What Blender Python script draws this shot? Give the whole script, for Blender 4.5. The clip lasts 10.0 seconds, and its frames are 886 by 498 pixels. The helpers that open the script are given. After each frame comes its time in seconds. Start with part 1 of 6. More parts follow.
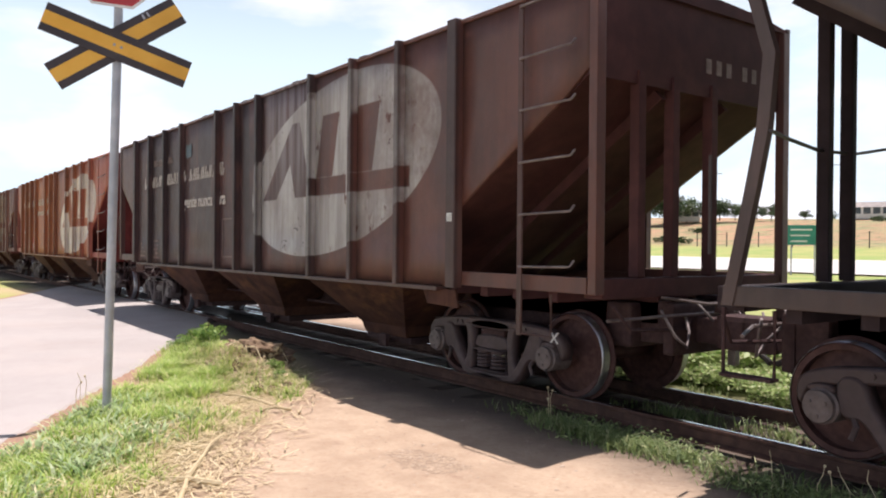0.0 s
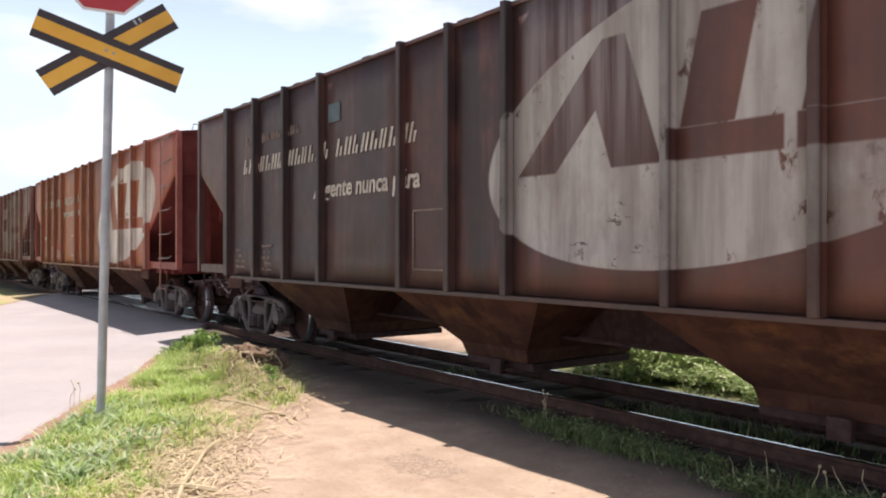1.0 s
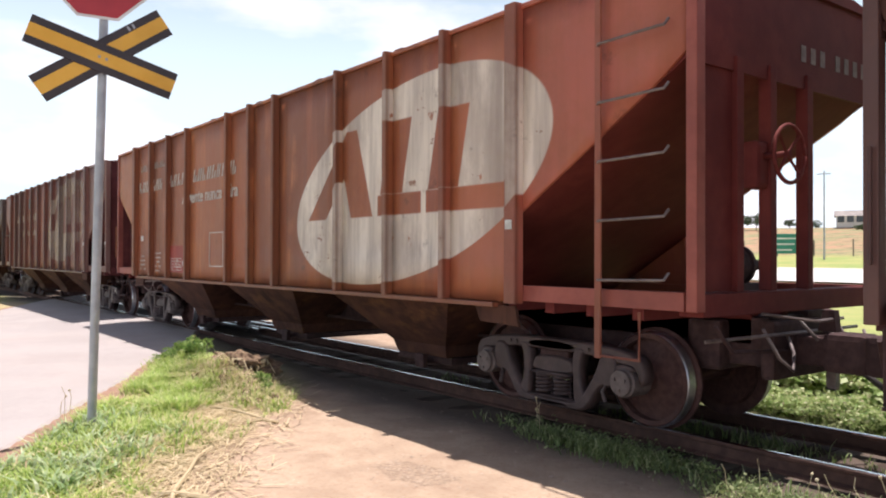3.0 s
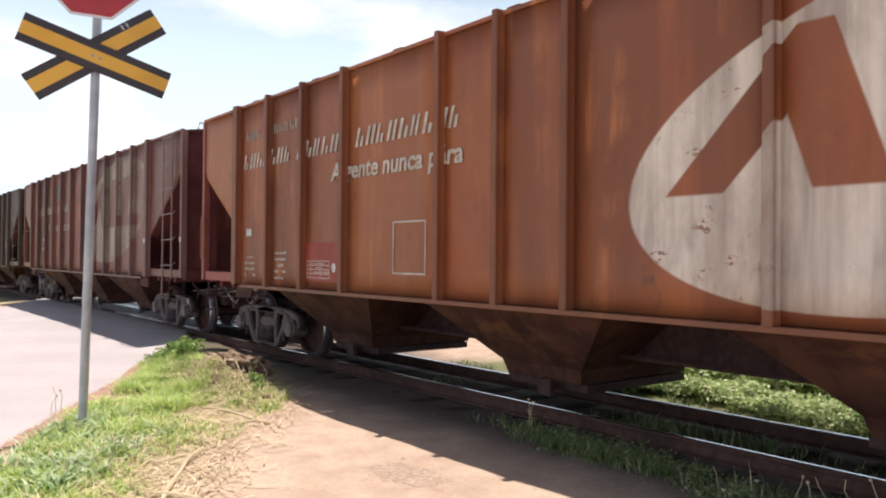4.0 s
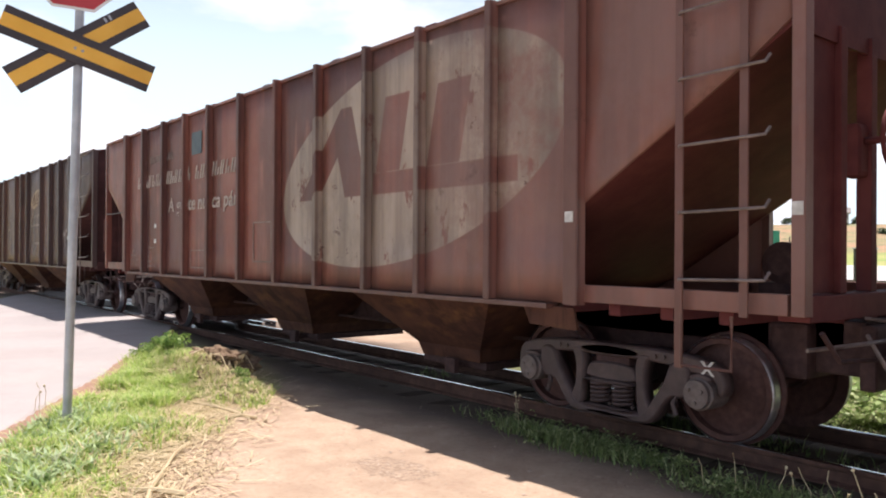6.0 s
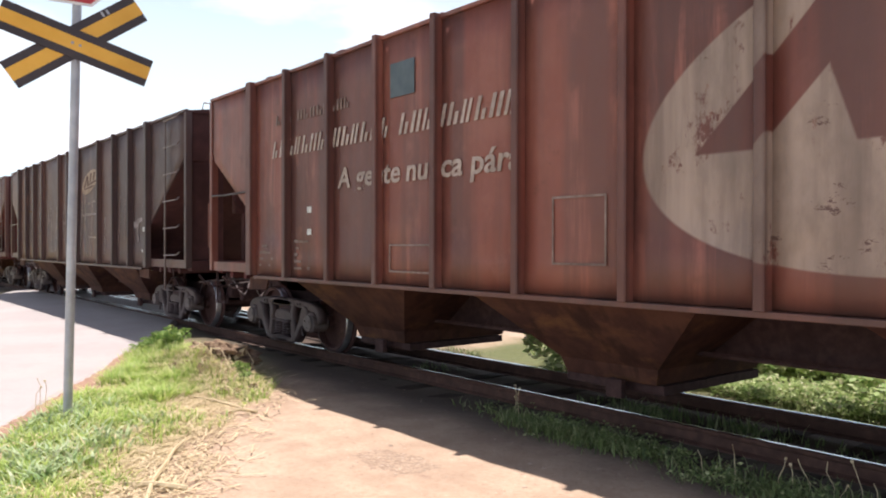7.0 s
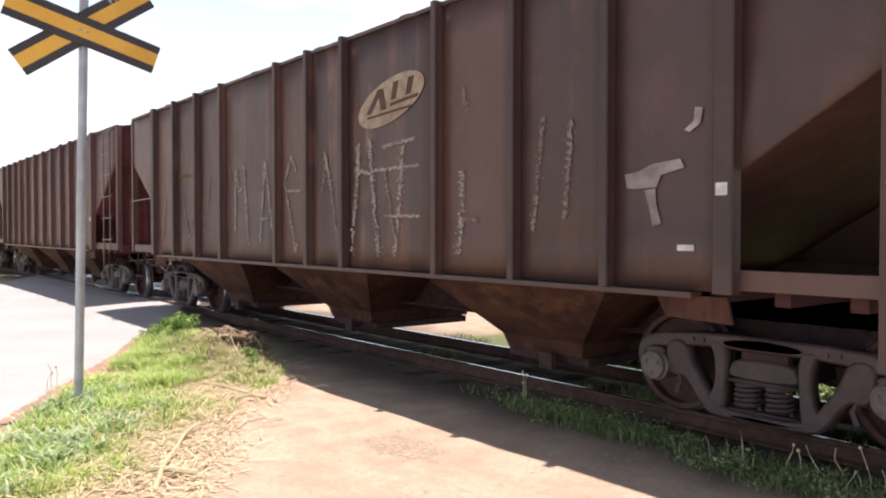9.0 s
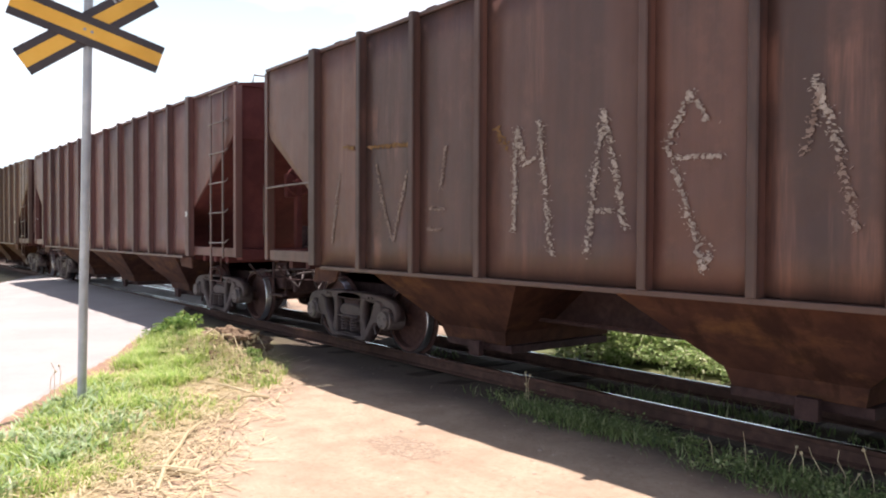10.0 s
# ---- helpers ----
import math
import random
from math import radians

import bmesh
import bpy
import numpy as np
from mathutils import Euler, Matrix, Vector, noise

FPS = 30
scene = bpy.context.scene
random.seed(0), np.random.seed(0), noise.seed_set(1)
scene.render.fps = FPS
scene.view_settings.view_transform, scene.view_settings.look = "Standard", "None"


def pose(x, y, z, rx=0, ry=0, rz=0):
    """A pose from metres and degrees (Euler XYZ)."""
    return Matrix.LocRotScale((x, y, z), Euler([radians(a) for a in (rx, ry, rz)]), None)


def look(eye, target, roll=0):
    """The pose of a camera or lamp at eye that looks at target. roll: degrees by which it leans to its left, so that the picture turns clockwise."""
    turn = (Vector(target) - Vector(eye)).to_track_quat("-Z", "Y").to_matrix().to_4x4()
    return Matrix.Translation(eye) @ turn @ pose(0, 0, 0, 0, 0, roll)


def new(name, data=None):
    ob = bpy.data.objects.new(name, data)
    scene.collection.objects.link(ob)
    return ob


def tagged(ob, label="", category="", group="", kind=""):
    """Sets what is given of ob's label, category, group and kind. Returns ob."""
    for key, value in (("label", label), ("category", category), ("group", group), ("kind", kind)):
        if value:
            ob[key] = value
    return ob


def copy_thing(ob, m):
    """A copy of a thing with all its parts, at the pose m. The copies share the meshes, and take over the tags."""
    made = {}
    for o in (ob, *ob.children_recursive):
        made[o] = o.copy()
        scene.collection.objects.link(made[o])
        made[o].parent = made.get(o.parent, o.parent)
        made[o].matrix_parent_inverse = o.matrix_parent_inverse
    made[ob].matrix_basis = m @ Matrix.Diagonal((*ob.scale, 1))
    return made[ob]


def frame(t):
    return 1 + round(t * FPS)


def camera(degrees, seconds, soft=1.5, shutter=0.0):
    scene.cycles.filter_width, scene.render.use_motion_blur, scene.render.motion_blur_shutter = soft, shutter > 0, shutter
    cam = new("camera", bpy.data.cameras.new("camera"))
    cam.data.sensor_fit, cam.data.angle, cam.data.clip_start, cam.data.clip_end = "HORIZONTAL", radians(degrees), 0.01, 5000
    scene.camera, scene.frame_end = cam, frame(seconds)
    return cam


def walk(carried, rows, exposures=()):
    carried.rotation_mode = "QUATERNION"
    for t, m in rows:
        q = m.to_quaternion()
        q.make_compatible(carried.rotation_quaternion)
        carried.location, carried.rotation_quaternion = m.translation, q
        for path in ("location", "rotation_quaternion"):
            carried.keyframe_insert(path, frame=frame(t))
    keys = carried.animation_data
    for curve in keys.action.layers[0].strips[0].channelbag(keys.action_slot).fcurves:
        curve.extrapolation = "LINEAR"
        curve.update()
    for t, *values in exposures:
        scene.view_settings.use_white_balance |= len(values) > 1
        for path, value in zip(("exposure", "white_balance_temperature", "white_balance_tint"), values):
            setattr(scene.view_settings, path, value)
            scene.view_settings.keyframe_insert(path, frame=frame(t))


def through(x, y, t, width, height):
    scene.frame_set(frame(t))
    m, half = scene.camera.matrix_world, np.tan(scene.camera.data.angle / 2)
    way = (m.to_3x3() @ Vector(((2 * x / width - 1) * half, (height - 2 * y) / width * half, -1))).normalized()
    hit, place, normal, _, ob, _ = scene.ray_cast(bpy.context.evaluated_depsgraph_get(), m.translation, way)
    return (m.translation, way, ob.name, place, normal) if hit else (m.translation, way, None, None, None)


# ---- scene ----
cam = camera(59.55, 10.0, soft=2.0)
EYE_Y, EYE_Z = -5.80, 1.39
VIEW = [(0.0, 53.65, -0.24, -0.51), (0.5, 53.48, -0.03, -0.21), (1.0, 53.22, 0.03, -0.05), (1.5, 53.11, 0.20, -0.30),
        (2.0, 53.00, 0.41, -0.44), (2.5, 52.89, 0.50, -0.23), (4.0, 52.23, 0.66, -0.49), (4.5, 51.85, 0.70, -0.60),
        (5.0, 51.51, 0.55, -0.35), (5.5, 51.32, 0.42, -0.44), (7.0, 51.19, -0.27, -0.10), (7.5, 51.40, -0.37, -0.16),
        (8.0, 51.58, -0.60, -0.23), (8.5, 51.66, -0.91, -0.20), (9.0, 51.76, -1.27, -0.04), (9.5, 51.88, -1.38, -0.27),
        (10.0, 51.99, -1.23, -0.24)]
walk(cam, [(t, pose(0, EYE_Y, EYE_Z, 90 + pitch, roll, yaw)) for t, yaw, pitch, roll in VIEW],
     [(0.0, 0.52, 6500, 20), (2.5, 0.57, 6500, 20), (5.5, 0.62, 6500, 20), (7.0, 0.70, 6500, 20), (9.0, 0.82, 6500, 20), (10.0, 0.84, 6500, 20)])

# ---- light ----
SUN_EL, SUN_AZ = 78.5, 102.0         # degrees; azimuth counted from +x towards +y
world = bpy.data.worlds.new("sky")
scene.world = world
world.use_nodes = True
wn, wl = world.node_tree.nodes, world.node_tree.links
wn.clear()
sky = wn.new("ShaderNodeTexSky")
sky.sky_type, sky.sun_disc = "NISHITA", False
sky.sun_elevation, sky.sun_rotation = radians(SUN_EL), radians(90 - SUN_AZ)
sky.air_density, sky.dust_density, sky.altitude = 1.0, 2.0, 800
coord = wn.new("ShaderNodeTexCoord")
stretch = wn.new("ShaderNodeMapping")
stretch.inputs["Scale"].default_value = (1.6, 1.6, 4.5)
stretch.inputs["Location"].default_value = (0.35, 0.1, 0.2)
cloud = wn.new("ShaderNodeTexNoise")
cloud.inputs["Scale"].default_value, cloud.inputs["Detail"].default_value, cloud.inputs["Roughness"].default_value = 1.7, 6, 0.52
ramp = wn.new("ShaderNodeValToRGB")
ramp.color_ramp.elements[0].position, ramp.color_ramp.elements[1].position = 0.51, 0.69
mix = wn.new("ShaderNodeMix")
mix.data_type = "RGBA"
mix.inputs["B"].default_value = (14.0, 14.1, 14.4, 1)
back = wn.new("ShaderNodeBackground")
back.inputs["Strength"].default_value = 0.062
out = wn.new("ShaderNodeOutputWorld")
wl.new(coord.outputs["Generated"], stretch.inputs["Vector"])
wl.new(stretch.outputs["Vector"], cloud.inputs["Vector"])
wl.new(cloud.outputs["Fac"], ramp.inputs["Fac"])
wl.new(ramp.outputs["Color"], mix.inputs["Factor"])
haze = wn.new("ShaderNodeMix")               # pale haze that thins out upwards
haze.data_type = "RGBA"
haze.inputs["B"].default_value = (9.8, 12.4, 13.4, 1)
height = wn.new("ShaderNodeSeparateXYZ")
thin = wn.new("ShaderNodeMapRange")
thin.interpolation_type = "SMOOTHSTEP"
thin.inputs["From Min"].default_value, thin.inputs["From Max"].default_value = 0.55, 0.14
wl.new(coord.outputs["Generated"], height.inputs[0])
wl.new(height.outputs["Z"], thin.inputs["Value"])
wl.new(thin.outputs[0], haze.inputs["Factor"])
wl.new(sky.outputs["Color"], haze.inputs["A"])
wl.new(haze.outputs["Result"], mix.inputs["A"])
wl.new(mix.outputs["Result"], back.inputs["Color"])
wl.new(back.outputs["Background"], out.inputs["Surface"])
sun = new("sun", bpy.data.lights.new("sun", "SUN"))
sun.data.energy, sun.data.angle, sun.data.color = 5.0, radians(0.53), (1.0, 0.95, 0.87)
_el, _az = radians(SUN_EL), radians(SUN_AZ)
SUN_WAY = Vector((math.cos(_el) * math.cos(_az), math.cos(_el) * math.sin(_az), math.sin(_el)))
sun.matrix_world = look(SUN_WAY * 50, (0, 0, 0))


# ---- materials ----
class Nodes:
    """A small builder of node materials."""

    def __init__(self, name, rough=0.8, metal=0.0):
        self.mat = bpy.data.materials.new(name)
        self.mat.use_nodes = True
        self.tree = self.mat.node_tree
        self.bsdf = self.tree.nodes["Principled BSDF"]
        self.bsdf.inputs["Roughness"].default_value, self.bsdf.inputs["Metallic"].default_value = rough, metal
        self.obj = self.tree.nodes.new("ShaderNodeTexCoord").outputs["Object"]

    def link(self, a, b):
        self.tree.links.new(a, b)

    def val(self, socket, v):
        if isinstance(v, (int, float)):
            socket.default_value = v
        elif isinstance(v, tuple):
            socket.default_value = (*v, 1) if len(v) == 3 and len(socket.default_value) == 4 else v
        else:
            self.link(v, socket)

    def math(self, op, a, b=0.0, c=0.0, clamp=False):
        n = self.tree.nodes.new("ShaderNodeMath")
        n.operation, n.use_clamp = op, clamp
        for s, v in zip(n.inputs, (a, b, c)):
            self.val(s, v)
        return n.outputs[0]

    def mapped(self, scale, vector=None):
        n = self.tree.nodes.new("ShaderNodeMapping")
        self.link(vector or self.obj, n.inputs["Vector"])
        n.inputs["Scale"].default_value = scale
        return n.outputs[0]

    def noise(self, scale, detail=4, rough=0.55, vector=None, lo=None, hi=None):
        n = self.tree.nodes.new("ShaderNodeTexNoise")
        self.link(vector or self.obj, n.inputs["Vector"])
        n.inputs["Scale"].default_value, n.inputs["Detail"].default_value, n.inputs["Roughness"].default_value = scale, detail, rough
        return self.band(n.outputs["Fac"], lo, hi) if lo is not None else n.outputs["Fac"]

    def band(self, v, lo, hi):
        n = self.tree.nodes.new("ShaderNodeMapRange")
        n.interpolation_type = "SMOOTHSTEP"
        self.val(n.inputs["Value"], v)
        n.inputs["From Min"].default_value, n.inputs["From Max"].default_value = lo, hi
        return n.outputs[0]

    def mix(self, fac, a, b, mode="MIX"):
        n = self.tree.nodes.new("ShaderNodeMix")
        n.data_type, n.blend_type = "RGBA", mode
        for s, v in ((n.inputs["Factor"], fac), (n.inputs["A"], a), (n.inputs["B"], b)):
            self.val(s, v)
        return n.outputs["Result"]

    def split(self, vector=None):
        n = self.tree.nodes.new("ShaderNodeSeparateXYZ")
        self.link(vector or self.obj, n.inputs[0])
        return n.outputs

    def random(self):
        return self.tree.nodes.new("ShaderNodeObjectInfo").outputs["Random"]

    def island(self):
        return self.tree.nodes.new("ShaderNodeNewGeometry").outputs["Random Per Island"]

    def bump(self, height, strength=0.3, distance=0.02):
        n = self.tree.nodes.new("ShaderNodeBump")
        n.inputs["Strength"].default_value, n.inputs["Distance"].default_value = strength, distance
        self.link(height, n.inputs["Height"])
        self.link(n.outputs[0], self.bsdf.inputs["Normal"])

    def done(self, colour, rough=None):
        self.val(self.bsdf.inputs["Base Color"], colour)
        if rough is not None:
            self.val(self.bsdf.inputs["Roughness"], rough)
        return self.mat


def simple(name, a, b, scale=8.0, rough=0.7, metal=0.0, bump=0.2):
    n = Nodes(name, rough, metal)
    grain = n.noise(scale, 6, 0.6)
    spots = n.noise(scale * 0.18, 3, 0.5, lo=0.4, hi=0.65)
    c = n.mix(n.band(grain, 0.3, 0.7), a, b)
    c = n.mix(n.math("MULTIPLY", spots, 0.5), c, tuple(0.6 * v for v in a))
    n.bump(grain, bump, 0.01)
    n.bsdf.inputs["Specular IOR Level"].default_value = 0.5 if rough < 0.65 else 0.16
    return n.done(c)


def wagon_paint(name, base, light, grime, logo=None, logo_keep=0.9, rub=0.5, logo_tone=1.0, tint=(1.0, 1.0, 1.0), fade=None, drip=None, peel=0.0):
    """Weathered wagon paint: rust streaks that run down, rubbed patches, faded emblem painted across sheets and ribs."""
    n = Nodes(name, 0.62)
    x, y, z = n.split()
    streak = n.noise(1.0, 6, 0.6, n.mapped((3.2, 1.0, 0.22)), 0.42, 0.68)
    fine = n.math("MULTIPLY", n.noise(1.0, 5, 0.65, n.mapped((9.0, 6.0, 1.1)), 0.42, 0.74), n.noise(1.1, 4, 0.6, None, 0.40, 0.62))
    blotch = n.noise(0.75, 5, 0.6, None, 0.45, 0.66)
    grain = n.noise(38.0, 5, 0.7)
    c = n.mix(n.math("MULTIPLY", blotch, rub), base, light)
    c = n.mix(n.math("MULTIPLY", streak, 0.72), c, grime)
    c = n.mix(n.math("MULTIPLY", fine, 0.5), c, tuple(0.5 * v for v in base))
    wear = n.noise(5.0, 7, 0.7, n.mapped((1.0, 1.0, 0.6)))
    c = n.mix(n.math("MULTIPLY", n.noise(3.4, 7, 0.72, None, 0.50, 0.66), 0.40), c, light)
    # broad bands where soot or old paint shows, from top to bottom
    tall = n.noise(1.0, 4, 0.6, n.mapped((1.15, 1.0, 0.10)), 0.47, 0.60)
    c = n.mix(n.math("MULTIPLY", tall, 0.62), c, tuple(0.55 * v for v in grime))
    rubbed = n.math("MULTIPLY", n.noise(1.0, 6, 0.7, n.mapped((2.1, 1.0, 0.16)), 0.54, 0.66), n.noise(0.9, 5, 0.65, None, 0.42, 0.58))
    c = n.mix(n.math("MULTIPLY", rubbed, 0.75), c, tuple(1.45 * v for v in light))
    if fade:                                     # the sheets towards one end are mixed to another colour, in patches
        x0, x1, shade, much = fade
        patchy = n.math("ADD", 0.55, n.math("MULTIPLY", n.noise(1.6, 6, 0.7, None, 0.38, 0.62), 0.45))
        c = n.mix(n.math("MULTIPLY", n.math("MULTIPLY", n.band(x, x0, x1), patchy), much), c, shade)
        c = n.mix(n.math("MULTIPLY", streak, 0.35), c, grime)
    if drip:                                     # run of pale paint down from the roof
        x0, x1, z0 = drip
        runs = n.noise(1.0, 5, 0.6, n.mapped((8.0, 1.0, 0.28)), 0.40, 0.62)
        m = n.math("MULTIPLY", n.math("MULTIPLY", n.band(x, x0, x0 + 0.2), n.math("SUBTRACT", 1.0, n.band(x, x1 - 0.25, x1))), n.band(z, z0, z0 + 1.0))
        c = n.mix(n.math("MULTIPLY", n.math("MULTIPLY", m, runs), 0.8), c, (0.26, 0.235, 0.245))
    # each sheet has weathered in its own way
    own = n.random()
    c = n.mix(n.math("MULTIPLY", n.band(own, 0.5, 1.0), 0.42), c, grime)
    c = n.mix(n.math("MULTIPLY", n.math("SUBTRACT", 1.0, n.band(own, 0.0, 0.45)), 0.40), c, light)
    if logo:
        cx, cz, a, b, k, s = logo
        dx, dz = n.math("SUBTRACT", x, cx), n.math("SUBTRACT", z, cz)
        q = n.math("ADD", n.math("POWER", n.math("ABSOLUTE", n.math("DIVIDE", dx, a)), 2.0),
                   n.math("POWER", n.math("ABSOLUTE", n.math("DIVIDE", n.math("SUBTRACT", dz, n.math("MULTIPLY", dx, k)), b)), 2.0))
        oval = n.math("SUBTRACT", 1.0, n.band(q, 0.985, 1.015))

        def bar(skew, u0, u1, z0, z1):
            u = n.math("SUBTRACT", dx, n.math("MULTIPLY", n.math("SUBTRACT", dz, -0.32 * s), skew))
            m = None
            for v, lo, hi in ((u, u0 * s, u1 * s), (dz, z0 * s, z1 * s)):
                g = n.math("MULTIPLY", n.band(v, lo - 0.012, lo + 0.012), n.math("SUBTRACT", 1.0, n.band(v, hi - 0.012, hi + 0.012)))
                m = g if m is None else n.math("MULTIPLY", m, g)
            return m
        lean = n.math("SUBTRACT", dx, n.math("MULTIPLY", n.math("SUBTRACT", dz, -0.32 * s), 0.95))
        fall = n.math("SUBTRACT", dx, n.math("MULTIPLY", n.math("SUBTRACT", dz, -0.32 * s), -0.34))
        strokes = [n.math("MULTIPLY", bar(0.95, -1.94, -1.50, -0.32, 0.66), n.math("LESS_THAN", fall, -0.46 * s)),
                   n.math("MULTIPLY", bar(-0.34, -0.92, -0.46, -0.32, 0.66), n.math("GREATER_THAN", lean, -1.94 * s)),
                   bar(0.22, -0.36, 0.06, -0.10, 0.66), bar(0.0, -0.36, 0.44, -0.32, -0.10), bar(0.0, 0.52, 1.78, -0.32, -0.10), bar(0.22, 0.50, 0.98, -0.10, 0.66)]
        ink = strokes[0]
        for m in strokes[1:]:
            ink = n.math("MAXIMUM", ink, m)
        near = n.math("LESS_THAN", y, 0.0)
        white = n.math("MULTIPLY", n.math("MULTIPLY", oval, n.math("SUBTRACT", 1.0, ink)), near)
        white = n.math("MULTIPLY", white, n.math("SUBTRACT", 1.0, n.band(wear, logo_keep - 0.28, logo_keep - 0.2)))
        dirty = n.mix(n.math("MULTIPLY", streak, 0.8), tuple(logo_tone * v * k for v, k in zip((0.51, 0.45, 0.39), tint)), tuple(logo_tone * v * k for v, k in zip((0.22, 0.175, 0.15), tint)))
        dirty = n.mix(n.math("MULTIPLY", n.noise(1.3, 6, 0.68, n.mapped((1.0, 1.0, 0.45)), 0.44, 0.66), 0.55), dirty, tuple(logo_tone * v for v in (0.20, 0.15, 0.125)))
        dirty = n.mix(n.math("MULTIPLY", fine, 0.45), dirty, (0.20, 0.155, 0.13))
        chips = n.math("MULTIPLY", n.noise(4.2, 6, 0.75, n.mapped((0.8, 1.0, 1.7)), 0.635, 0.66), n.noise(0.8, 3, 0.5, None, 0.42, 0.55))
        dirty = n.mix(n.math("MULTIPLY", chips, 0.85), dirty, tuple(0.8 * v for v in grime))
        if peel:
            gone_off = n.math("MULTIPLY", n.band(dx, -0.1 * a, 0.95 * a), n.noise(1.7, 6, 0.68, None, 0.36, 0.60))
            white = n.math("MULTIPLY", white, n.math("SUBTRACT", 1.0, n.math("MULTIPLY", gone_off, peel)))
        c = n.mix(white, c, dirty)
    # the proud ribs are painted darker, for soot and for shade on their flanks
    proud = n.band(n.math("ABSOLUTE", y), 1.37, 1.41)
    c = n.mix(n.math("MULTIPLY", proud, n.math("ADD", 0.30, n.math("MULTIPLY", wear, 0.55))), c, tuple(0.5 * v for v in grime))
    rust = n.noise(2.2, 7, 0.72, None, 0.60, 0.70)
    c = n.mix(n.math("MULTIPLY", rust, 0.55), c, (0.065, 0.024, 0.014))
    dust = n.math("MULTIPLY", n.math("SUBTRACT", 1.0, n.band(n.math("ADD", z, n.math("MULTIPLY", wear, 0.5)), 1.15, 1.6)), 0.25)
    c = n.mix(dust, c, (0.10, 0.062, 0.048))
    n.bump(n.math("ADD", n.math("MULTIPLY", grain, 0.4), n.math("MULTIPLY", n.noise(3.0, 3), 2.0)), 0.25, 0.012)
    n.bsdf.inputs["Specular IOR Level"].default_value = 0.50
    return n.done(c, n.math("ADD", 0.37, n.math("MULTIPLY", wear, 0.34)))


def rusty_plate(name, dark, brown, rust):
    """Underside plate: brown dirt, orange rust in drawn-out patches, oily dark runs."""
    n = Nodes(name, 0.82)
    grain = n.noise(30.0, 5, 0.7)
    c = n.mix(n.noise(2.6, 6, 0.65, None, 0.38, 0.62), dark, brown)
    c = n.mix(n.math("MULTIPLY", n.noise(1.0, 6, 0.7, n.mapped((1.1, 1.3, 2.6)), 0.52, 0.68), 0.75), c, rust)
    c = n.mix(n.math("MULTIPLY", n.noise(1.0, 5, 0.65, n.mapped((4.0, 3.0, 0.6)), 0.52, 0.66), 0.6), c, tuple(0.45 * v for v in dark))
    n.bump(grain, 0.3, 0.008)
    n.bsdf.inputs["Specular IOR Level"].default_value = 0.2
    return n.done(c)


HOPPER = rusty_plate("rusty_hopper", (0.050, 0.021, 0.017), (0.086, 0.038, 0.026), (0.155, 0.074, 0.033))
STEEL_DARK = simple("bogie_steel", (0.046, 0.026, 0.027), (0.080, 0.047, 0.046), 14, 0.75, 0.0, 0.35)
CAST = simple("dusty_cast_steel", (0.054, 0.034, 0.035), (0.088, 0.058, 0.058), 10, 0.62, 0.0, 0.35)
STEEL_WHEEL = simple("wheel_steel", (0.075, 0.038, 0.036), (0.118, 0.064, 0.058), 18, 0.65, 0.1, 0.2)
STEEL_SHINY = simple("polished_steel", (0.62, 0.63, 0.66), (0.80, 0.81, 0.84), 30, 0.20, 1.0, 0.03)
TREAD = simple("worn_tread_steel", (0.55, 0.56, 0.60), (0.78, 0.79, 0.83), 22, 0.40, 1.0, 0.04)
RAIL_SIDE = simple("rusty_rail", (0.075, 0.042, 0.035), (0.12, 0.066, 0.052), 12, 0.85, 0.0, 0.3)
GREY_CAP = simple("bearing_cap", (0.105, 0.080, 0.078), (0.185, 0.150, 0.146), 20, 0.6, 0.1)
WOOD_DARK = simple("sleeper_wood", (0.036, 0.025, 0.021), (0.066, 0.046, 0.037), 9, 0.9, 0.0, 0.5)
PALE = simple("faded_stencil_paint", (0.47, 0.41, 0.36), (0.64, 0.58, 0.52), 16, 0.7)
PALE_MID = simple("faded_stencil_dirty", (0.36, 0.29, 0.255), (0.51, 0.435, 0.39), 15, 0.7)
PALE_DIM = simple("rubbed_stencil_paint", (0.19, 0.135, 0.118), (0.29, 0.225, 0.20), 14, 0.7)
RUNG = simple("worn_rung_steel", (0.13, 0.10, 0.095), (0.22, 0.18, 0.17), 14, 0.5, 0.3)
CHALK = simple("chalk_smear", (0.26, 0.215, 0.195), (0.43, 0.375, 0.345), 40, 0.8)
TORN = simple("torn_paper", (0.22, 0.18, 0.175), (0.40, 0.36, 0.35), 9, 0.8)
PAPER = simple("paper_tag", (0.50, 0.50, 0.49), (0.70, 0.70, 0.68), 30, 0.7)
RED_PATCH = simple("red_patch_paint", (0.26, 0.032, 0.024), (0.32, 0.053, 0.036), 6, 0.6)
TRIM_RED = simple("chalky_red_trim_paint", (0.24, 0.055, 0.042), (0.32, 0.085, 0.062), 5, 0.6, 0.0, 0.2)
BLUE_PATCH = simple("blue_patch_paint", (0.055, 0.085, 0.105), (0.085, 0.12, 0.14), 6, 0.6)
GALV = simple("galvanised_post", (0.36, 0.375, 0.41), (0.50, 0.51, 0.54), 6, 0.45, 0.35, 0.05)
SIGN_YELLOW = simple("sign_yellow", (0.78, 0.40, 0.035), (0.84, 0.46, 0.06), 5, 0.45, 0.0, 0.03)
SIGN_BLACK = simple("sign_black", (0.030, 0.022, 0.026), (0.050, 0.036, 0.040), 5, 0.5, 0.0, 0.03)
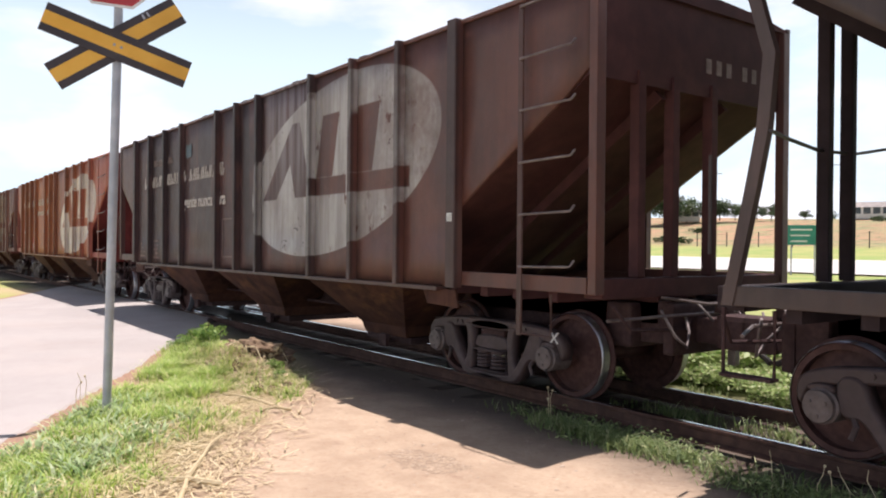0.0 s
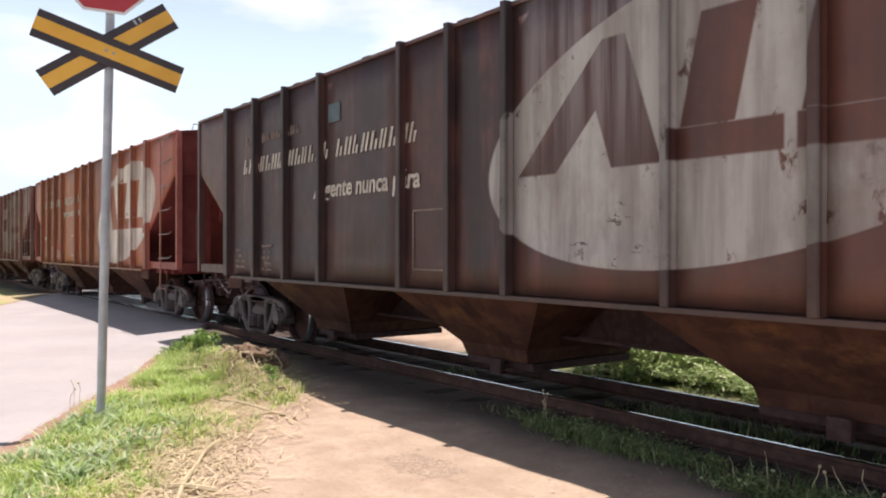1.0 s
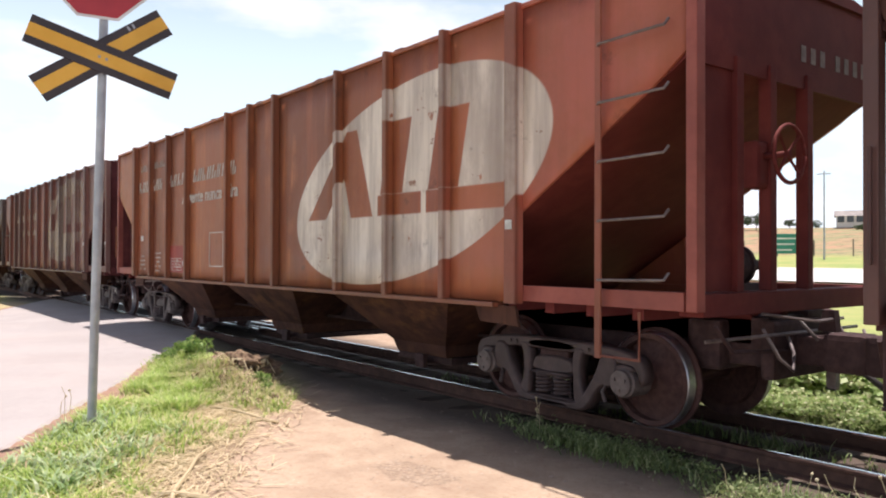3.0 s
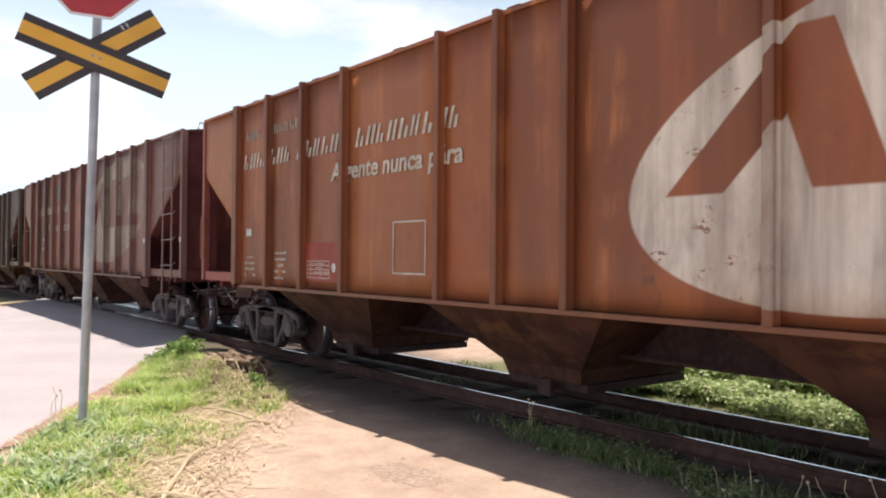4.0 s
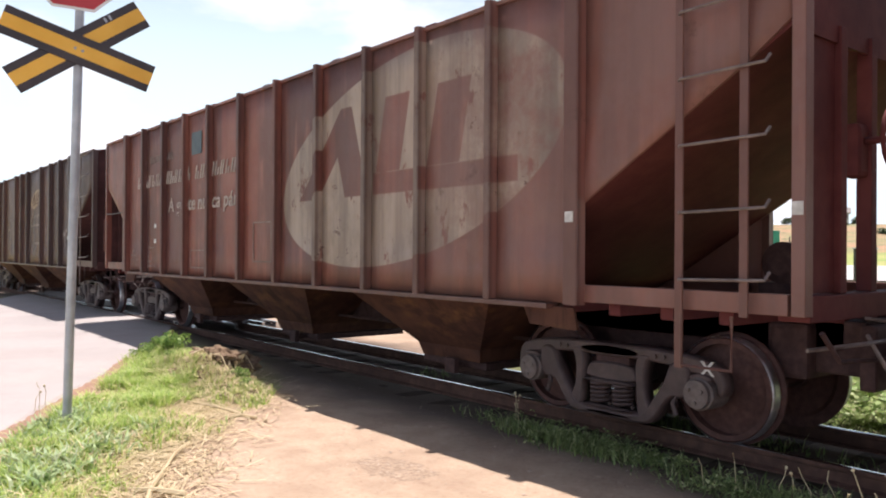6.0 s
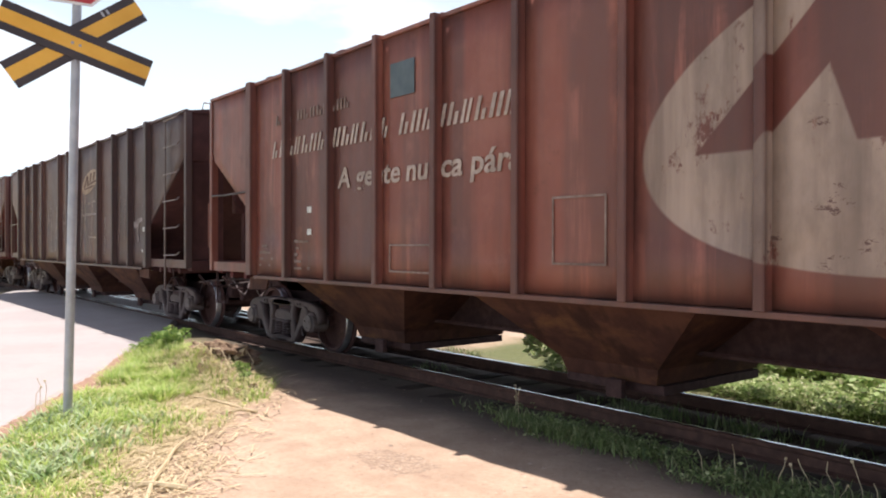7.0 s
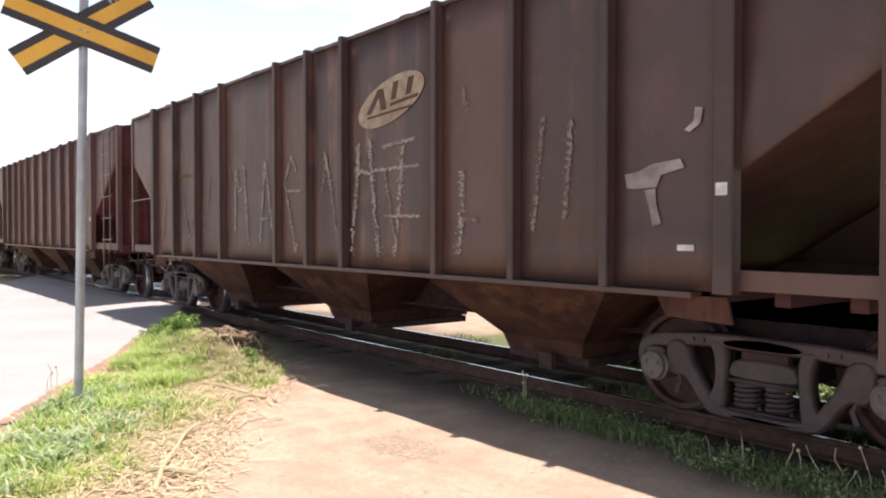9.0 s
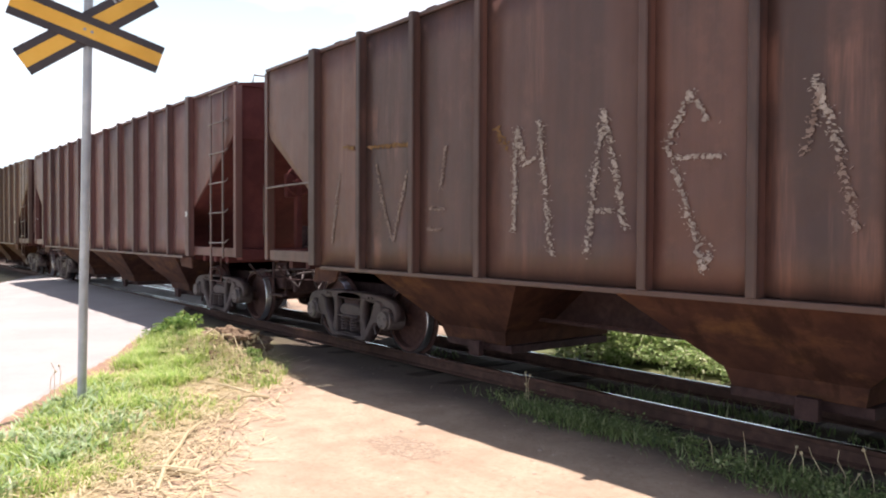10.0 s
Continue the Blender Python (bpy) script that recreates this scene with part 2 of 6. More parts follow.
SIGN_RED = simple("sign_red", (0.42, 0.025, 0.04), (0.50, 0.04, 0.05), 5, 0.45, 0.0, 0.03)
SIGN_WHITE = simple("sign_white", (0.72, 0.72, 0.72), (0.80, 0.80, 0.80), 5, 0.45, 0.0, 0.03)
SIGN_GREEN = simple("sign_green", (0.02, 0.20, 0.15), (0.03, 0.25, 0.19), 3, 0.5)
DARK_METAL = simple("dark_painted_metal", (0.045, 0.04, 0.04), (0.07, 0.06, 0.06), 8, 0.6)
WALL_WHITE = simple("white_render", (0.66, 0.65, 0.62), (0.76, 0.75, 0.72), 0.8, 0.85)
ROOF_GREY = simple("grey_roof", (0.24, 0.22, 0.21), (0.34, 0.31, 0.29), 0.8, 0.85)
PANE_DARK = simple("dark_window", (0.05, 0.06, 0.07), (0.07, 0.08, 0.09), 2, 0.2)
BARK = simple("bark", (0.07, 0.045, 0.032), (0.13, 0.09, 0.065), 8, 0.9, 0.0, 0.6)


def leafy(name, a, b, c, through=0.35):
    """Leaves and blades: a colour to each island, some light through them."""
    n = Nodes(name, 0.55)
    r = n.island()
    col = n.mix(n.band(r, 0.0, 0.6), a, b)
    col = n.mix(n.band(r, 0.72, 1.0), col, c)
    n.done(col)
    tr = n.tree.nodes.new("ShaderNodeBsdfTranslucent")
    n.link(col, tr.inputs["Color"])
    m = n.tree.nodes.new("ShaderNodeMixShader")
    m.inputs[0].default_value = through
    n.link(n.bsdf.outputs[0], m.inputs[1])
    n.link(tr.outputs[0], m.inputs[2])
    n.link(m.outputs[0], n.tree.nodes["Material Output"].inputs["Surface"])
    return n.mat


GRASS = leafy("grass_blades", (0.22, 0.36, 0.080), (0.46, 0.58, 0.150), (0.72, 0.69, 0.42), 0.45)
WEEDS = leafy("weed_leaves", (0.105, 0.155, 0.058), (0.21, 0.28, 0.10), (0.48, 0.50, 0.27))
SHRUB = leafy("shrub_leaves", (0.24, 0.36, 0.12), (0.46, 0.55, 0.24), (0.72, 0.68, 0.47), 0.4)
STRAW = leafy("dry_straw", (0.50, 0.40, 0.24), (0.62, 0.52, 0.33), (0.36, 0.27, 0.15), 0.15)
MOUND_LEAF = leafy("mound_weed_leaves", (0.09, 0.18, 0.04), (0.20, 0.32, 0.075), (0.40, 0.48, 0.15), 0.35)
TREE_LEAF = leafy("tree_leaves", (0.030, 0.060, 0.022), (0.055, 0.090, 0.032), (0.08, 0.11, 0.04), 0.2)

# the road's near edge: a point and a direction in plan
ROAD_P, ROAD_U = (-9.2, -3.63), (0.868, -0.496)
ROAD_N = (-0.496, -0.868)
ROAD_W = 6.6


def road_d(x, y):
    """Metres from the near edge into the road."""
    return (x - ROAD_P[0]) * ROAD_N[0] + (y - ROAD_P[1]) * ROAD_N[1]


def ground_material():
    n = Nodes("soil_and_turf", 0.95)
    x, y, z = n.split()
    wob = n.math("MULTIPLY", n.math("SUBTRACT", n.noise(0.9, 5, 0.6), 0.5), 1.1)
    fine = n.noise(26.0, 6, 0.7)
    mid = n.noise(2.4, 6, 0.65)
    soil = n.mix(n.band(mid, 0.35, 0.65), (0.330, 0.240, 0.168), (0.415, 0.314, 0.224))
    soil = n.mix(n.math("MULTIPLY", n.band(fine, 0.45, 0.72), 0.5), soil, (0.28, 0.17, 0.105))
    peb = n.tree.nodes.new("ShaderNodeTexVoronoi")
    peb.inputs["Scale"].default_value = 16.0
    n.link(n.obj, peb.inputs["Vector"])
    soil = n.mix(n.math("MULTIPLY", n.math("LESS_THAN", peb.outputs["Distance"], 0.13), n.band(mid, 0.5, 0.6)), soil, (0.50, 0.39, 0.29))
    # dark footprint scuffs and specks, painting in the shadows of small clods
    scuff = n.math("MULTIPLY", n.noise(7.0, 5, 0.7, None, 0.56, 0.64), n.noise(0.8, 4, 0.6, None, 0.42, 0.6))
    soil = n.mix(n.math("MULTIPLY", scuff, 0.30), soil, (0.215, 0.130, 0.088))
    soil = n.mix(n.math("MULTIPLY", n.noise(19.0, 3, 0.6, None, 0.66, 0.70), 0.6), soil, (0.17, 0.10, 0.07))
    gx, gy = n.math("DIVIDE", n.math("ADD", x, 4.5), 0.42), n.math("DIVIDE", n.math("ADD", y, 2.62), 0.22)
    rough = n.math("ADD", n.math("ADD", n.math("MULTIPLY", gx, gx), n.math("MULTIPLY", gy, gy)), n.math("MULTIPLY", n.math("SUBTRACT", n.noise(6.0, 5, 0.7), 0.5), 2.4))
    soil = n.mix(n.math("MULTIPLY", n.math("SUBTRACT", 1.0, n.band(rough, 0.7, 1.1)), n.band(fine, 0.35, 0.6)), soil, (0.25, 0.18, 0.125))
    turf = n.mix(n.band(fine, 0.3, 0.7), (0.30, 0.235, 0.12), (0.46, 0.37, 0.215))
    turf = n.mix(n.band(n.noise(0.35, 4), 0.4, 0.6), turf, (0.30, 0.31, 0.10))
    # turf lies between the road and the trodden path
    path = n.math("ADD", n.math("ADD", n.math("MULTIPLY", x, 0.63), n.math("MULTIPLY", y, 0.775)), n.math("MULTIPLY", wob, 0.7))
    verge = n.math("MULTIPLY", n.math("SUBTRACT", 1.0, n.band(path, -6.75, -6.25)), n.math("LESS_THAN", y, -0.75))
    edge = n.math("ADD", n.math("MULTIPLY", n.math("SUBTRACT", x, ROAD_P[0]), ROAD_N[0]), n.math("MULTIPLY", n.math("SUBTRACT", y, ROAD_P[1]), ROAD_N[1]))
    verge = n.math("MULTIPLY", verge, n.math("SUBTRACT", 1.0, n.math("MULTIPLY", n.band(n.math("ADD", edge, n.math("MULTIPLY", wob, 0.15)), -0.58, -0.34), n.math("LESS_THAN", edge, ROAD_W + 0.3))))
    hem = n.math("MULTIPLY", n.band(n.math("ADD", edge, n.math("MULTIPLY", wob, 0.2)), -0.62, -0.30), n.math("LESS_THAN", y, -0.9))
    soil = n.mix(n.math("MULTIPLY", hem, 0.8), soil, n.mix(n.band(fine, 0.35, 0.65), (0.20, 0.105, 0.068), (0.34, 0.20, 0.135)))
    c = n.mix(verge, soil, turf)
    # oily dark soil along the track, widened so the train's shade is painted in
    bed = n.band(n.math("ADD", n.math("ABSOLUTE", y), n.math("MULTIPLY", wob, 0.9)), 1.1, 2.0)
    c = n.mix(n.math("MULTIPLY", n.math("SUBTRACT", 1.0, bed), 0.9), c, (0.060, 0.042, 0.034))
    # rank growth right behind the track, but for the trodden ground by the crossing
    rank = n.math("MULTIPLY", n.band(n.math("ADD", y, wob), 0.9, 1.5), n.band(n.math("ADD", x, n.math("MULTIPLY", wob, 2.0)), -9.2, -8.0))
    c = n.mix(rank, c, n.mix(n.band(fine, 0.3, 0.7), (0.07, 0.085, 0.030), (0.13, 0.14, 0.05)))
    # meadow and red banks beyond the track
    yy = n.math("ADD", y, n.math("MULTIPLY", wob, 3.0))
    far = n.mix(n.band(n.noise(0.25, 5, 0.65), 0.35, 0.65), (0.30, 0.30, 0.10), (0.20, 0.27, 0.07))
    c = n.mix(n.band(yy, 6.0, 11.0), c, far)
    bank = n.mix(n.band(n.noise(0.16, 6, 0.75), 0.4, 0.6), (0.36, 0.20, 0.12), (0.22, 0.215, 0.10))
    bank = n.mix(n.math("MULTIPLY", n.noise(0.45, 5, 0.75, None, 0.50, 0.62), 0.8), bank, (0.105, 0.115, 0.05))
    c = n.mix(n.band(n.math("ADD", y, n.math("MULTIPLY", wob, 14.0)), 82.0, 90.0), c, bank)
    n.bump(n.math("ADD", fine, n.math("MULTIPLY", mid, 2.0)), 0.5, 0.02)
    return n.done(c)


def asphalt_material(name="pale_worn_asphalt", a=(0.335, 0.305, 0.292), b=(0.375, 0.342, 0.328)):
    n = Nodes(name, 0.9)
    fine = n.noise(60.0, 5, 0.7)
    c = n.mix(n.band(n.noise(0.7, 5, 0.6), 0.35, 0.65), a, b)
    c = n.mix(n.math("MULTIPLY", n.band(fine, 0.45, 0.75), 0.3), c, (0.20, 0.18, 0.17))
    c = n.mix(n.math("MULTIPLY", n.noise(0.3, 7, 0.7, None, 0.45, 0.75), 0.3), c, (0.36, 0.28, 0.23))
    c = n.mix(n.math("MULTIPLY", n.noise(5.0, 6, 0.7, None, 0.5, 0.7), 0.18), c, (0.24, 0.20, 0.18))
    n.bump(fine, 0.35, 0.01)
    return n.done(c)


GROUND, ASPHALT = ground_material(), asphalt_material()


# ---- mesh tools ----
def quad_box(bm, x0, x1, y0, y1, z0, z1, bevel=0.0):
    v = [bm.verts.new(p) for p in ((x0, y0, z0), (x1, y0, z0), (x1, y1, z0), (x0, y1, z0), (x0, y0, z1), (x1, y0, z1), (x1, y1, z1), (x0, y1, z1))]
    f = [bm.faces.new([v[i] for i in q]) for q in ((3, 2, 1, 0), (4, 5, 6, 7), (0, 1, 5, 4), (1, 2, 6, 5), (2, 3, 7, 6), (3, 0, 4, 7))]
    if bevel:
        edges = list({e for q in f for e in q.edges})
        bmesh.ops.bevel(bm, geom=edges, offset=bevel, segments=2, affect="EDGES", profile=0.6)
    return bm


def prism(bm, outline, lo, hi, axis="y"):
    """A plate: a closed outline in the plane across the axis, between lo and hi on it."""
    def at(p, d):
        return {"y": (p[0], d, p[1]), "x": (d, p[0], p[1]), "z": (p[0], p[1], d)}[axis]
    a = [bm.verts.new(at(p, lo)) for p in outline]
    b = [bm.verts.new(at(p, hi)) for p in outline]
    k = len(outline)
    bm.faces.new(a)
    bm.faces.new(list(reversed(b)))
    for i in range(k):
        bm.faces.new((a[i], b[i], b[(i + 1) % k], a[(i + 1) % k]))
    return bm


def tube(bm, points, r, n=8, caps=True):
    """A round bar along points."""
    pts = [Vector(p) for p in points]
    rings = []
    for i, p in enumerate(pts):
        d = (pts[min(i + 1, len(pts) - 1)] - pts[max(i - 1, 0)]).normalized()
        side = d.cross(Vector((0, 0, 1)) if abs(d.z) < 0.9 else Vector((1, 0, 0))).normalized()
        up = side.cross(d)
        rings.append([bm.verts.new(p + r * (math.cos(2 * math.pi * j / n) * side + math.sin(2 * math.pi * j / n) * up)) for j in range(n)])
    for a, b in zip(rings, rings[1:]):
        for j in range(n):
            bm.faces.new((a[j], a[(j + 1) % n], b[(j + 1) % n], b[j])).smooth = n > 6
    if caps:
        bm.faces.new(list(reversed(rings[0])))
        bm.faces.new(rings[-1])
    return bm


def lathe(bm, profile, axis="y", n=36):
    """Turns (radius, place along the axis) rows about the axis."""
    rings = []
    for r, d in profile:
        ring = []
        for j in range(n):
            a = 2 * math.pi * j / n
            u, w = r * math.cos(a), r * math.sin(a)
            ring.append(bm.verts.new((u, d, w) if axis == "y" else ((d, u, w) if axis == "x" else (u, w, d))))
        rings.append(ring)
    for a, b in zip(rings, rings[1:]):
        for j in range(n):
            bm.faces.new((a[j], b[j], b[(j + 1) % n], a[(j + 1) % n]))
    bm.faces.new(rings[0])
    bm.faces.new(list(reversed(rings[-1])))
    return bm


def mesh_of(bm, name, mat):
    bmesh.ops.recalc_face_normals(bm, faces=bm.faces[:])
    me = bpy.data.meshes.new(name)
    bm.to_mesh(me)
    bm.free()
    if mat:
        me.materials.append(mat)
    return me


def part(name, bm, material, parent, label="", kind=""):
    """One mesh object under a thing or a part; bm may be a finished mesh."""
    me = bm if isinstance(bm, bpy.types.Mesh) else mesh_of(bm, name, material)
    ob = new(name, me)
    ob.parent = parent
    return tagged(ob, label, kind=kind)


def thing(name, label, category, group="", kind=""):
    return tagged(new(name), label, category, group, kind)


def bms():
    return bmesh.new()


def words(text, size, x, y, z, shear=0.0, width=1.0):
    """Writing on the near side of a wagon, with the built-in font, as a mesh; (x, z) is its lower left."""
    cu = bpy.data.curves.new("writing", "FONT")
    cu.body, cu.size, cu.shear, cu.extrude, cu.offset, cu.resolution_u = text, size, shear, 0.0015, 0.006, 3
    ob = bpy.data.objects.new("writing", cu)
    scene.collection.objects.link(ob)
    me = bpy.data.meshes.new_from_object(ob.evaluated_get(bpy.context.evaluated_depsgraph_get()))
    bpy.data.objects.remove(ob)
    me.transform(Matrix.Translation((x, y, z)) @ Matrix.Rotation(radians(90), 4, "X") @ Matrix.Diagonal((width, 1, 1, 1)))
    me.materials.clear()
    return me


# ---- ground, road, track ----
def spread(fine0, fine1, step, far0, far1, grow=1.28):
    mid = list(np.arange(fine0, fine1 + step / 2, step))
    lo, hi, d = [], [], step
    p = fine0
    while p > far0:
        d *= grow
        p -= d
        lo.append(max(p, far0))
    p, d = fine1, step
    while p < far1:
        d *= grow
        p += d
        hi.append(min(p, far1))
    return lo[::-1] + mid + hi


def smooth(a, b, v):
    t = min(max((v - a) / (b - a), 0.0), 1.0)
    return t * t * (3 - 2 * t)


def ground_z(x, y):
    z = -0.145
    near = math.exp(-((x + 8) ** 2 + (y + 3) ** 2) / 400)
    z += near * (0.022 * noise.noise((x * 0.7, y * 0.7, 3.1)) + 0.010 * noise.noise((x * 3.1, y * 3.1, 1.7)))
    d = road_d(x, y)
    path = 0.63 * x + 0.775 * y
    if y < -0.7:
        verge = smooth(-6.1, -7.1, path) * smooth(-0.05, -0.45, d)
        z += 0.05 * verge
        m = math.exp(-((x + 9.2) ** 2 / 1.5 + (y + 2.42) ** 2 / 0.10))
        z += m * (0.22 + 0.12 * noise.noise((x * 4, y * 4, 0.3)))
    z -= 0.035 * smooth(1.2, 0.7, abs(y))
    # crossing: the bed comes up to the road
    out = max(-d, d - ROAD_W, 0.0)
    if out == 0.0:
        z -= 0.02
    z += 0.085 * smooth(1.6, 0.0, out) * smooth(3.0, 0.9, abs(y))
    if y > 1.5:
        z += 0.10 * smooth(1.5, 3.0, y) - 0.30 * smooth(8, 30, y)
        z += 0.75 * smooth(46, 68, y) + 1.5 * smooth(66, 88, y)
        z += (5.2 + 1.4 * smooth(-60, -120, x) + 0.8 * noise.noise((x * 0.02, y * 0.02, 7.0))) * smooth(84, 150, y)
        z += 0.5 * noise.noise((x * 0.12, y * 0.12, 2.0)) * smooth(80, 110, y)
    return z


def build_ground():
    xs, ys = spread(-16.0, 2.0, 0.11, -2600, 2600), spread(-6.5, 3.5, 0.11, -2600, 2600)
    verts = [(x, y, ground_z(x, y)) for y in ys for x in xs]
    k = len(xs)
    faces = [(j * k + i, j * k + i + 1, (j + 1) * k + i + 1, (j + 1) * k + i) for j in range(len(ys) - 1) for i in range(k - 1)]
    me = bpy.data.meshes.new("ground")
    me.from_pydata(verts, [], faces)
    me.shade_smooth()
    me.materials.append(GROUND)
    tagged(new("ground", me), "reddish bare soil with grassy verges and distant banks", "ground", kind="structure")


def build_road():
    """The worn road that crosses the track at a slant, up to the rails and away beyond them."""
    bm = bms()
    rows = []
    ts = [-60 + 1.0 * i for i in range(0, 90)]
    for t in ts:
        row = []
        for j in range(8):
            ragged = 0.10 * noise.noise((t * 1.3, j * 9.0, 5.0)) + 0.05 * noise.noise((t * 5.0, j, 2.0)) if j in (0, 7) else 0.0
            w = ROAD_W * j / 7 + ragged
            x, y = ROAD_P[0] + ROAD_U[0] * t + ROAD_N[0] * w, ROAD_P[1] + ROAD_U[1] * t + ROAD_N[1] * w
            z = -0.135 + 0.105 * smooth(3.0, 0.9, abs(y)) + 0.02 * math.sin(math.pi * j / 7)
            z += 0.0 if y < 8 else -0.30 * smooth(8, 30, y)
            row.append(bm.verts.new((x, y, z)))
        rows.append(row)
    for a, b in zip(rows, rows[1:]):
        for j in range(7):
            bm.faces.new((a[j], a[j + 1], b[j + 1], b[j]))
    for j, s in ((0, -1), (7, 1)):               # broken earth-stained shoulders
        low = [bm.verts.new((r[j].co.x + s * ROAD_N[0] * 0.16, r[j].co.y + s * ROAD_N[1] * 0.16, r[j].co.z - 0.10)) for r in rows]
        for i in range(len(rows) - 1):
            bm.faces.new((rows[i][j], rows[i + 1][j], low[i + 1], low[i]))
    tagged(new("road", mesh_of(bm, "road", ASPHALT)), "pale worn asphalt road crossing the railway", "road", kind="structure")
    # a broad road across the meadow
    bm = bms()
    pts = [(-260 + 20 * i, 47 + 1.5 * math.sin(i * 0.35)) for i in range(26)]
    strips = [[bm.verts.new((x, y + 3 * k, ground_z(x, y + 3 * k) + 0.12)) for x, y in pts] for k in range(7)]
    for lo, hi in zip(strips, strips[1:]):
        for i in range(25):
            bm.faces.new((lo[i], lo[i + 1], hi[i + 1], hi[i]))
    tagged(new("road", mesh_of(bm, "far_road", asphalt_material("bleached_asphalt", (0.46, 0.44, 0.42), (0.54, 0.52, 0.50)))),
           "bleached asphalt road beyond the meadow", "road", kind="structure")


RAIL_OUT = [(-0.055, -0.135), (0.055, -0.135), (0.055, -0.122), (0.012, -0.108), (0.010, -0.040), (0.032, -0.030), (0.034, -0.008),
            (0.026, 0.0), (-0.026, 0.0), (-0.034, -0.008), (-0.032, -0.030), (-0.010, -0.040), (-0.012, -0.108), (-0.055, -0.122)]


def build_track():
    for y in (-0.555, 0.555):
        bm = prism(bms(), [(y + a, b) for a, b in RAIL_OUT], -220.0, 220.0, "x")
        rail = tagged(new("rail", mesh_of(bm, "rail", RAIL_SIDE)), "rusty steel rail with a bright worn head", "rail", "railway rails")
        top = prism(bms(), [(y - 0.029, -0.001), (y + 0.029, -0.001), (y + 0.024, 0.002), (y + 0.012, 0.004), (y - 0.012, 0.004), (y - 0.024, 0.002)], -220.0, 220.0, "x")
        part("running_surface", top, STEEL_SHINY, rail, "polished running surface")
    # guard rails set in the crossing
    for y in (-0.40, 0.40, 0.95, 1.25):
        bm = prism(bms(), [(y - 0.03, -0.12), (y + 0.03, -0.12), (y + 0.03, -0.004), (y - 0.03, -0.004)], -29.0, -14.0, "x")
        tagged(new("guard_rail", mesh_of(bm, "guard_rail", STEEL_SHINY)), "worn steel guard rail in the crossing", "rail", "guard rails")
    bm = quad_box(bms(), -0.11, 0.11, -1.0, 1.0, -0.31, -0.180, 0.012)
    me = mesh_of(bm, "sleeper", WOOD_DARK)
    first = tagged(new("sleeper", me), "dark weathered wooden sleeper half sunk in soil", "sleeper", "railway sleepers")
    first.matrix_basis = pose(3.0, 0, 0)
    for i in range(1, 36):
        copy_thing(first, pose(3.0 - 0.62 * i, random.uniform(-0.04, 0.04), 0, 0, 0, random.uniform(-1.5, 1.5)))


build_ground()
build_road()
build_track()


# ---- hopper wagons ----
WHEEL_R, HALF_BASE, BOGIE_X = 0.39, 0.83, 5.5
REAR, FRONT, ROOF, SILL, HALF = -6.89, 7.30, 3.47, 1.00, 1.335
CACHE = {}


def cached(key, make):
    if key not in CACHE:
        CACHE[key] = make()
    return CACHE[key]


def wheel_mesh():
    bm = lathe(bms(), [(0.08, -0.665), (0.085, -0.60), (0.13, -0.585), (0.30, -0.540), (0.335, -0.535), (0.335, -0.612), (0.372, -0.615), (0.388, -0.60),
                       (0.390, -0.52), (0.398, -0.505), (0.420, -0.492), (0.420, -0.475), (0.335, -0.470), (0.30, -0.50), (0.10, -0.50), (0.085, -0.46)])
    return mesh_of(bm, "wheel", STEEL_WHEEL)


def tread_mesh():
    bm = bms()
    n = 40
    rows = ((0.383, -0.6165), (0.390, -0.610), (0.3935, -0.598), (0.3945, -0.53))     # rolled outer edge, then the tread
    a = [[bm.verts.new((r * math.cos(2 * math.pi * j / n), y, r * math.sin(2 * math.pi * j / n))) for j in range(n)] for r, y in rows]
    for p, q in zip(a, a[1:]):
        for j in range(n):
            bm.faces.new((p[j], q[j], q[(j + 1) % n], p[(j + 1) % n])).smooth = True
    return mesh_of(bm, "tread", TREAD)


def mirrored(me):
    m = me.copy()
    m.transform(Matrix.Diagonal((1, -1, 1, 1)))
    m.flip_normals()
    return m


def rounded(outline, times=2):
    """Cuts the corners of a closed outline."""
    for _ in range(times):
        out = []
        for (ax, az), (bx, bz) in zip(outline, outline[1:] + outline[:1]):
            out += [(0.75 * ax + 0.25 * bx, 0.75 * az + 0.25 * bz), (0.25 * ax + 0.75 * bx, 0.25 * az + 0.75 * bz)]
        outline = out
    return outline


def casting(bm, outline, lo, hi, edge=0.018):
    """A cast plate: rounded outline and a soft chamfer round its near face."""
    p = rounded(outline)
    k = len(p)
    area = sum(p[i][0] * p[(i + 1) % k][1] - p[(i + 1) % k][0] * p[i][1] for i in range(k))
    sgn = 1 if area > 0 else -1
    inset = []
    for i in range(k):
        dx, dz = p[(i + 1) % k][0] - p[i - 1][0], p[(i + 1) % k][1] - p[i - 1][1]
        d = math.hypot(dx, dz) or 1.0
        inset.append((p[i][0] - sgn * edge * dz / d, p[i][1] + sgn * edge * dx / d))
    rings = [[bm.verts.new((x, y, z)) for x, z in pts] for pts, y in ((inset, lo), (p, lo + edge), (p, hi))]
    bm.faces.new(rings[0])
    bm.faces.new(list(reversed(rings[-1])))
    for a, b in zip(rings, rings[1:]):
        for i in range(k):
            bm.faces.new((a[i], b[i], b[(i + 1) % k], a[(i + 1) % k])).smooth = True


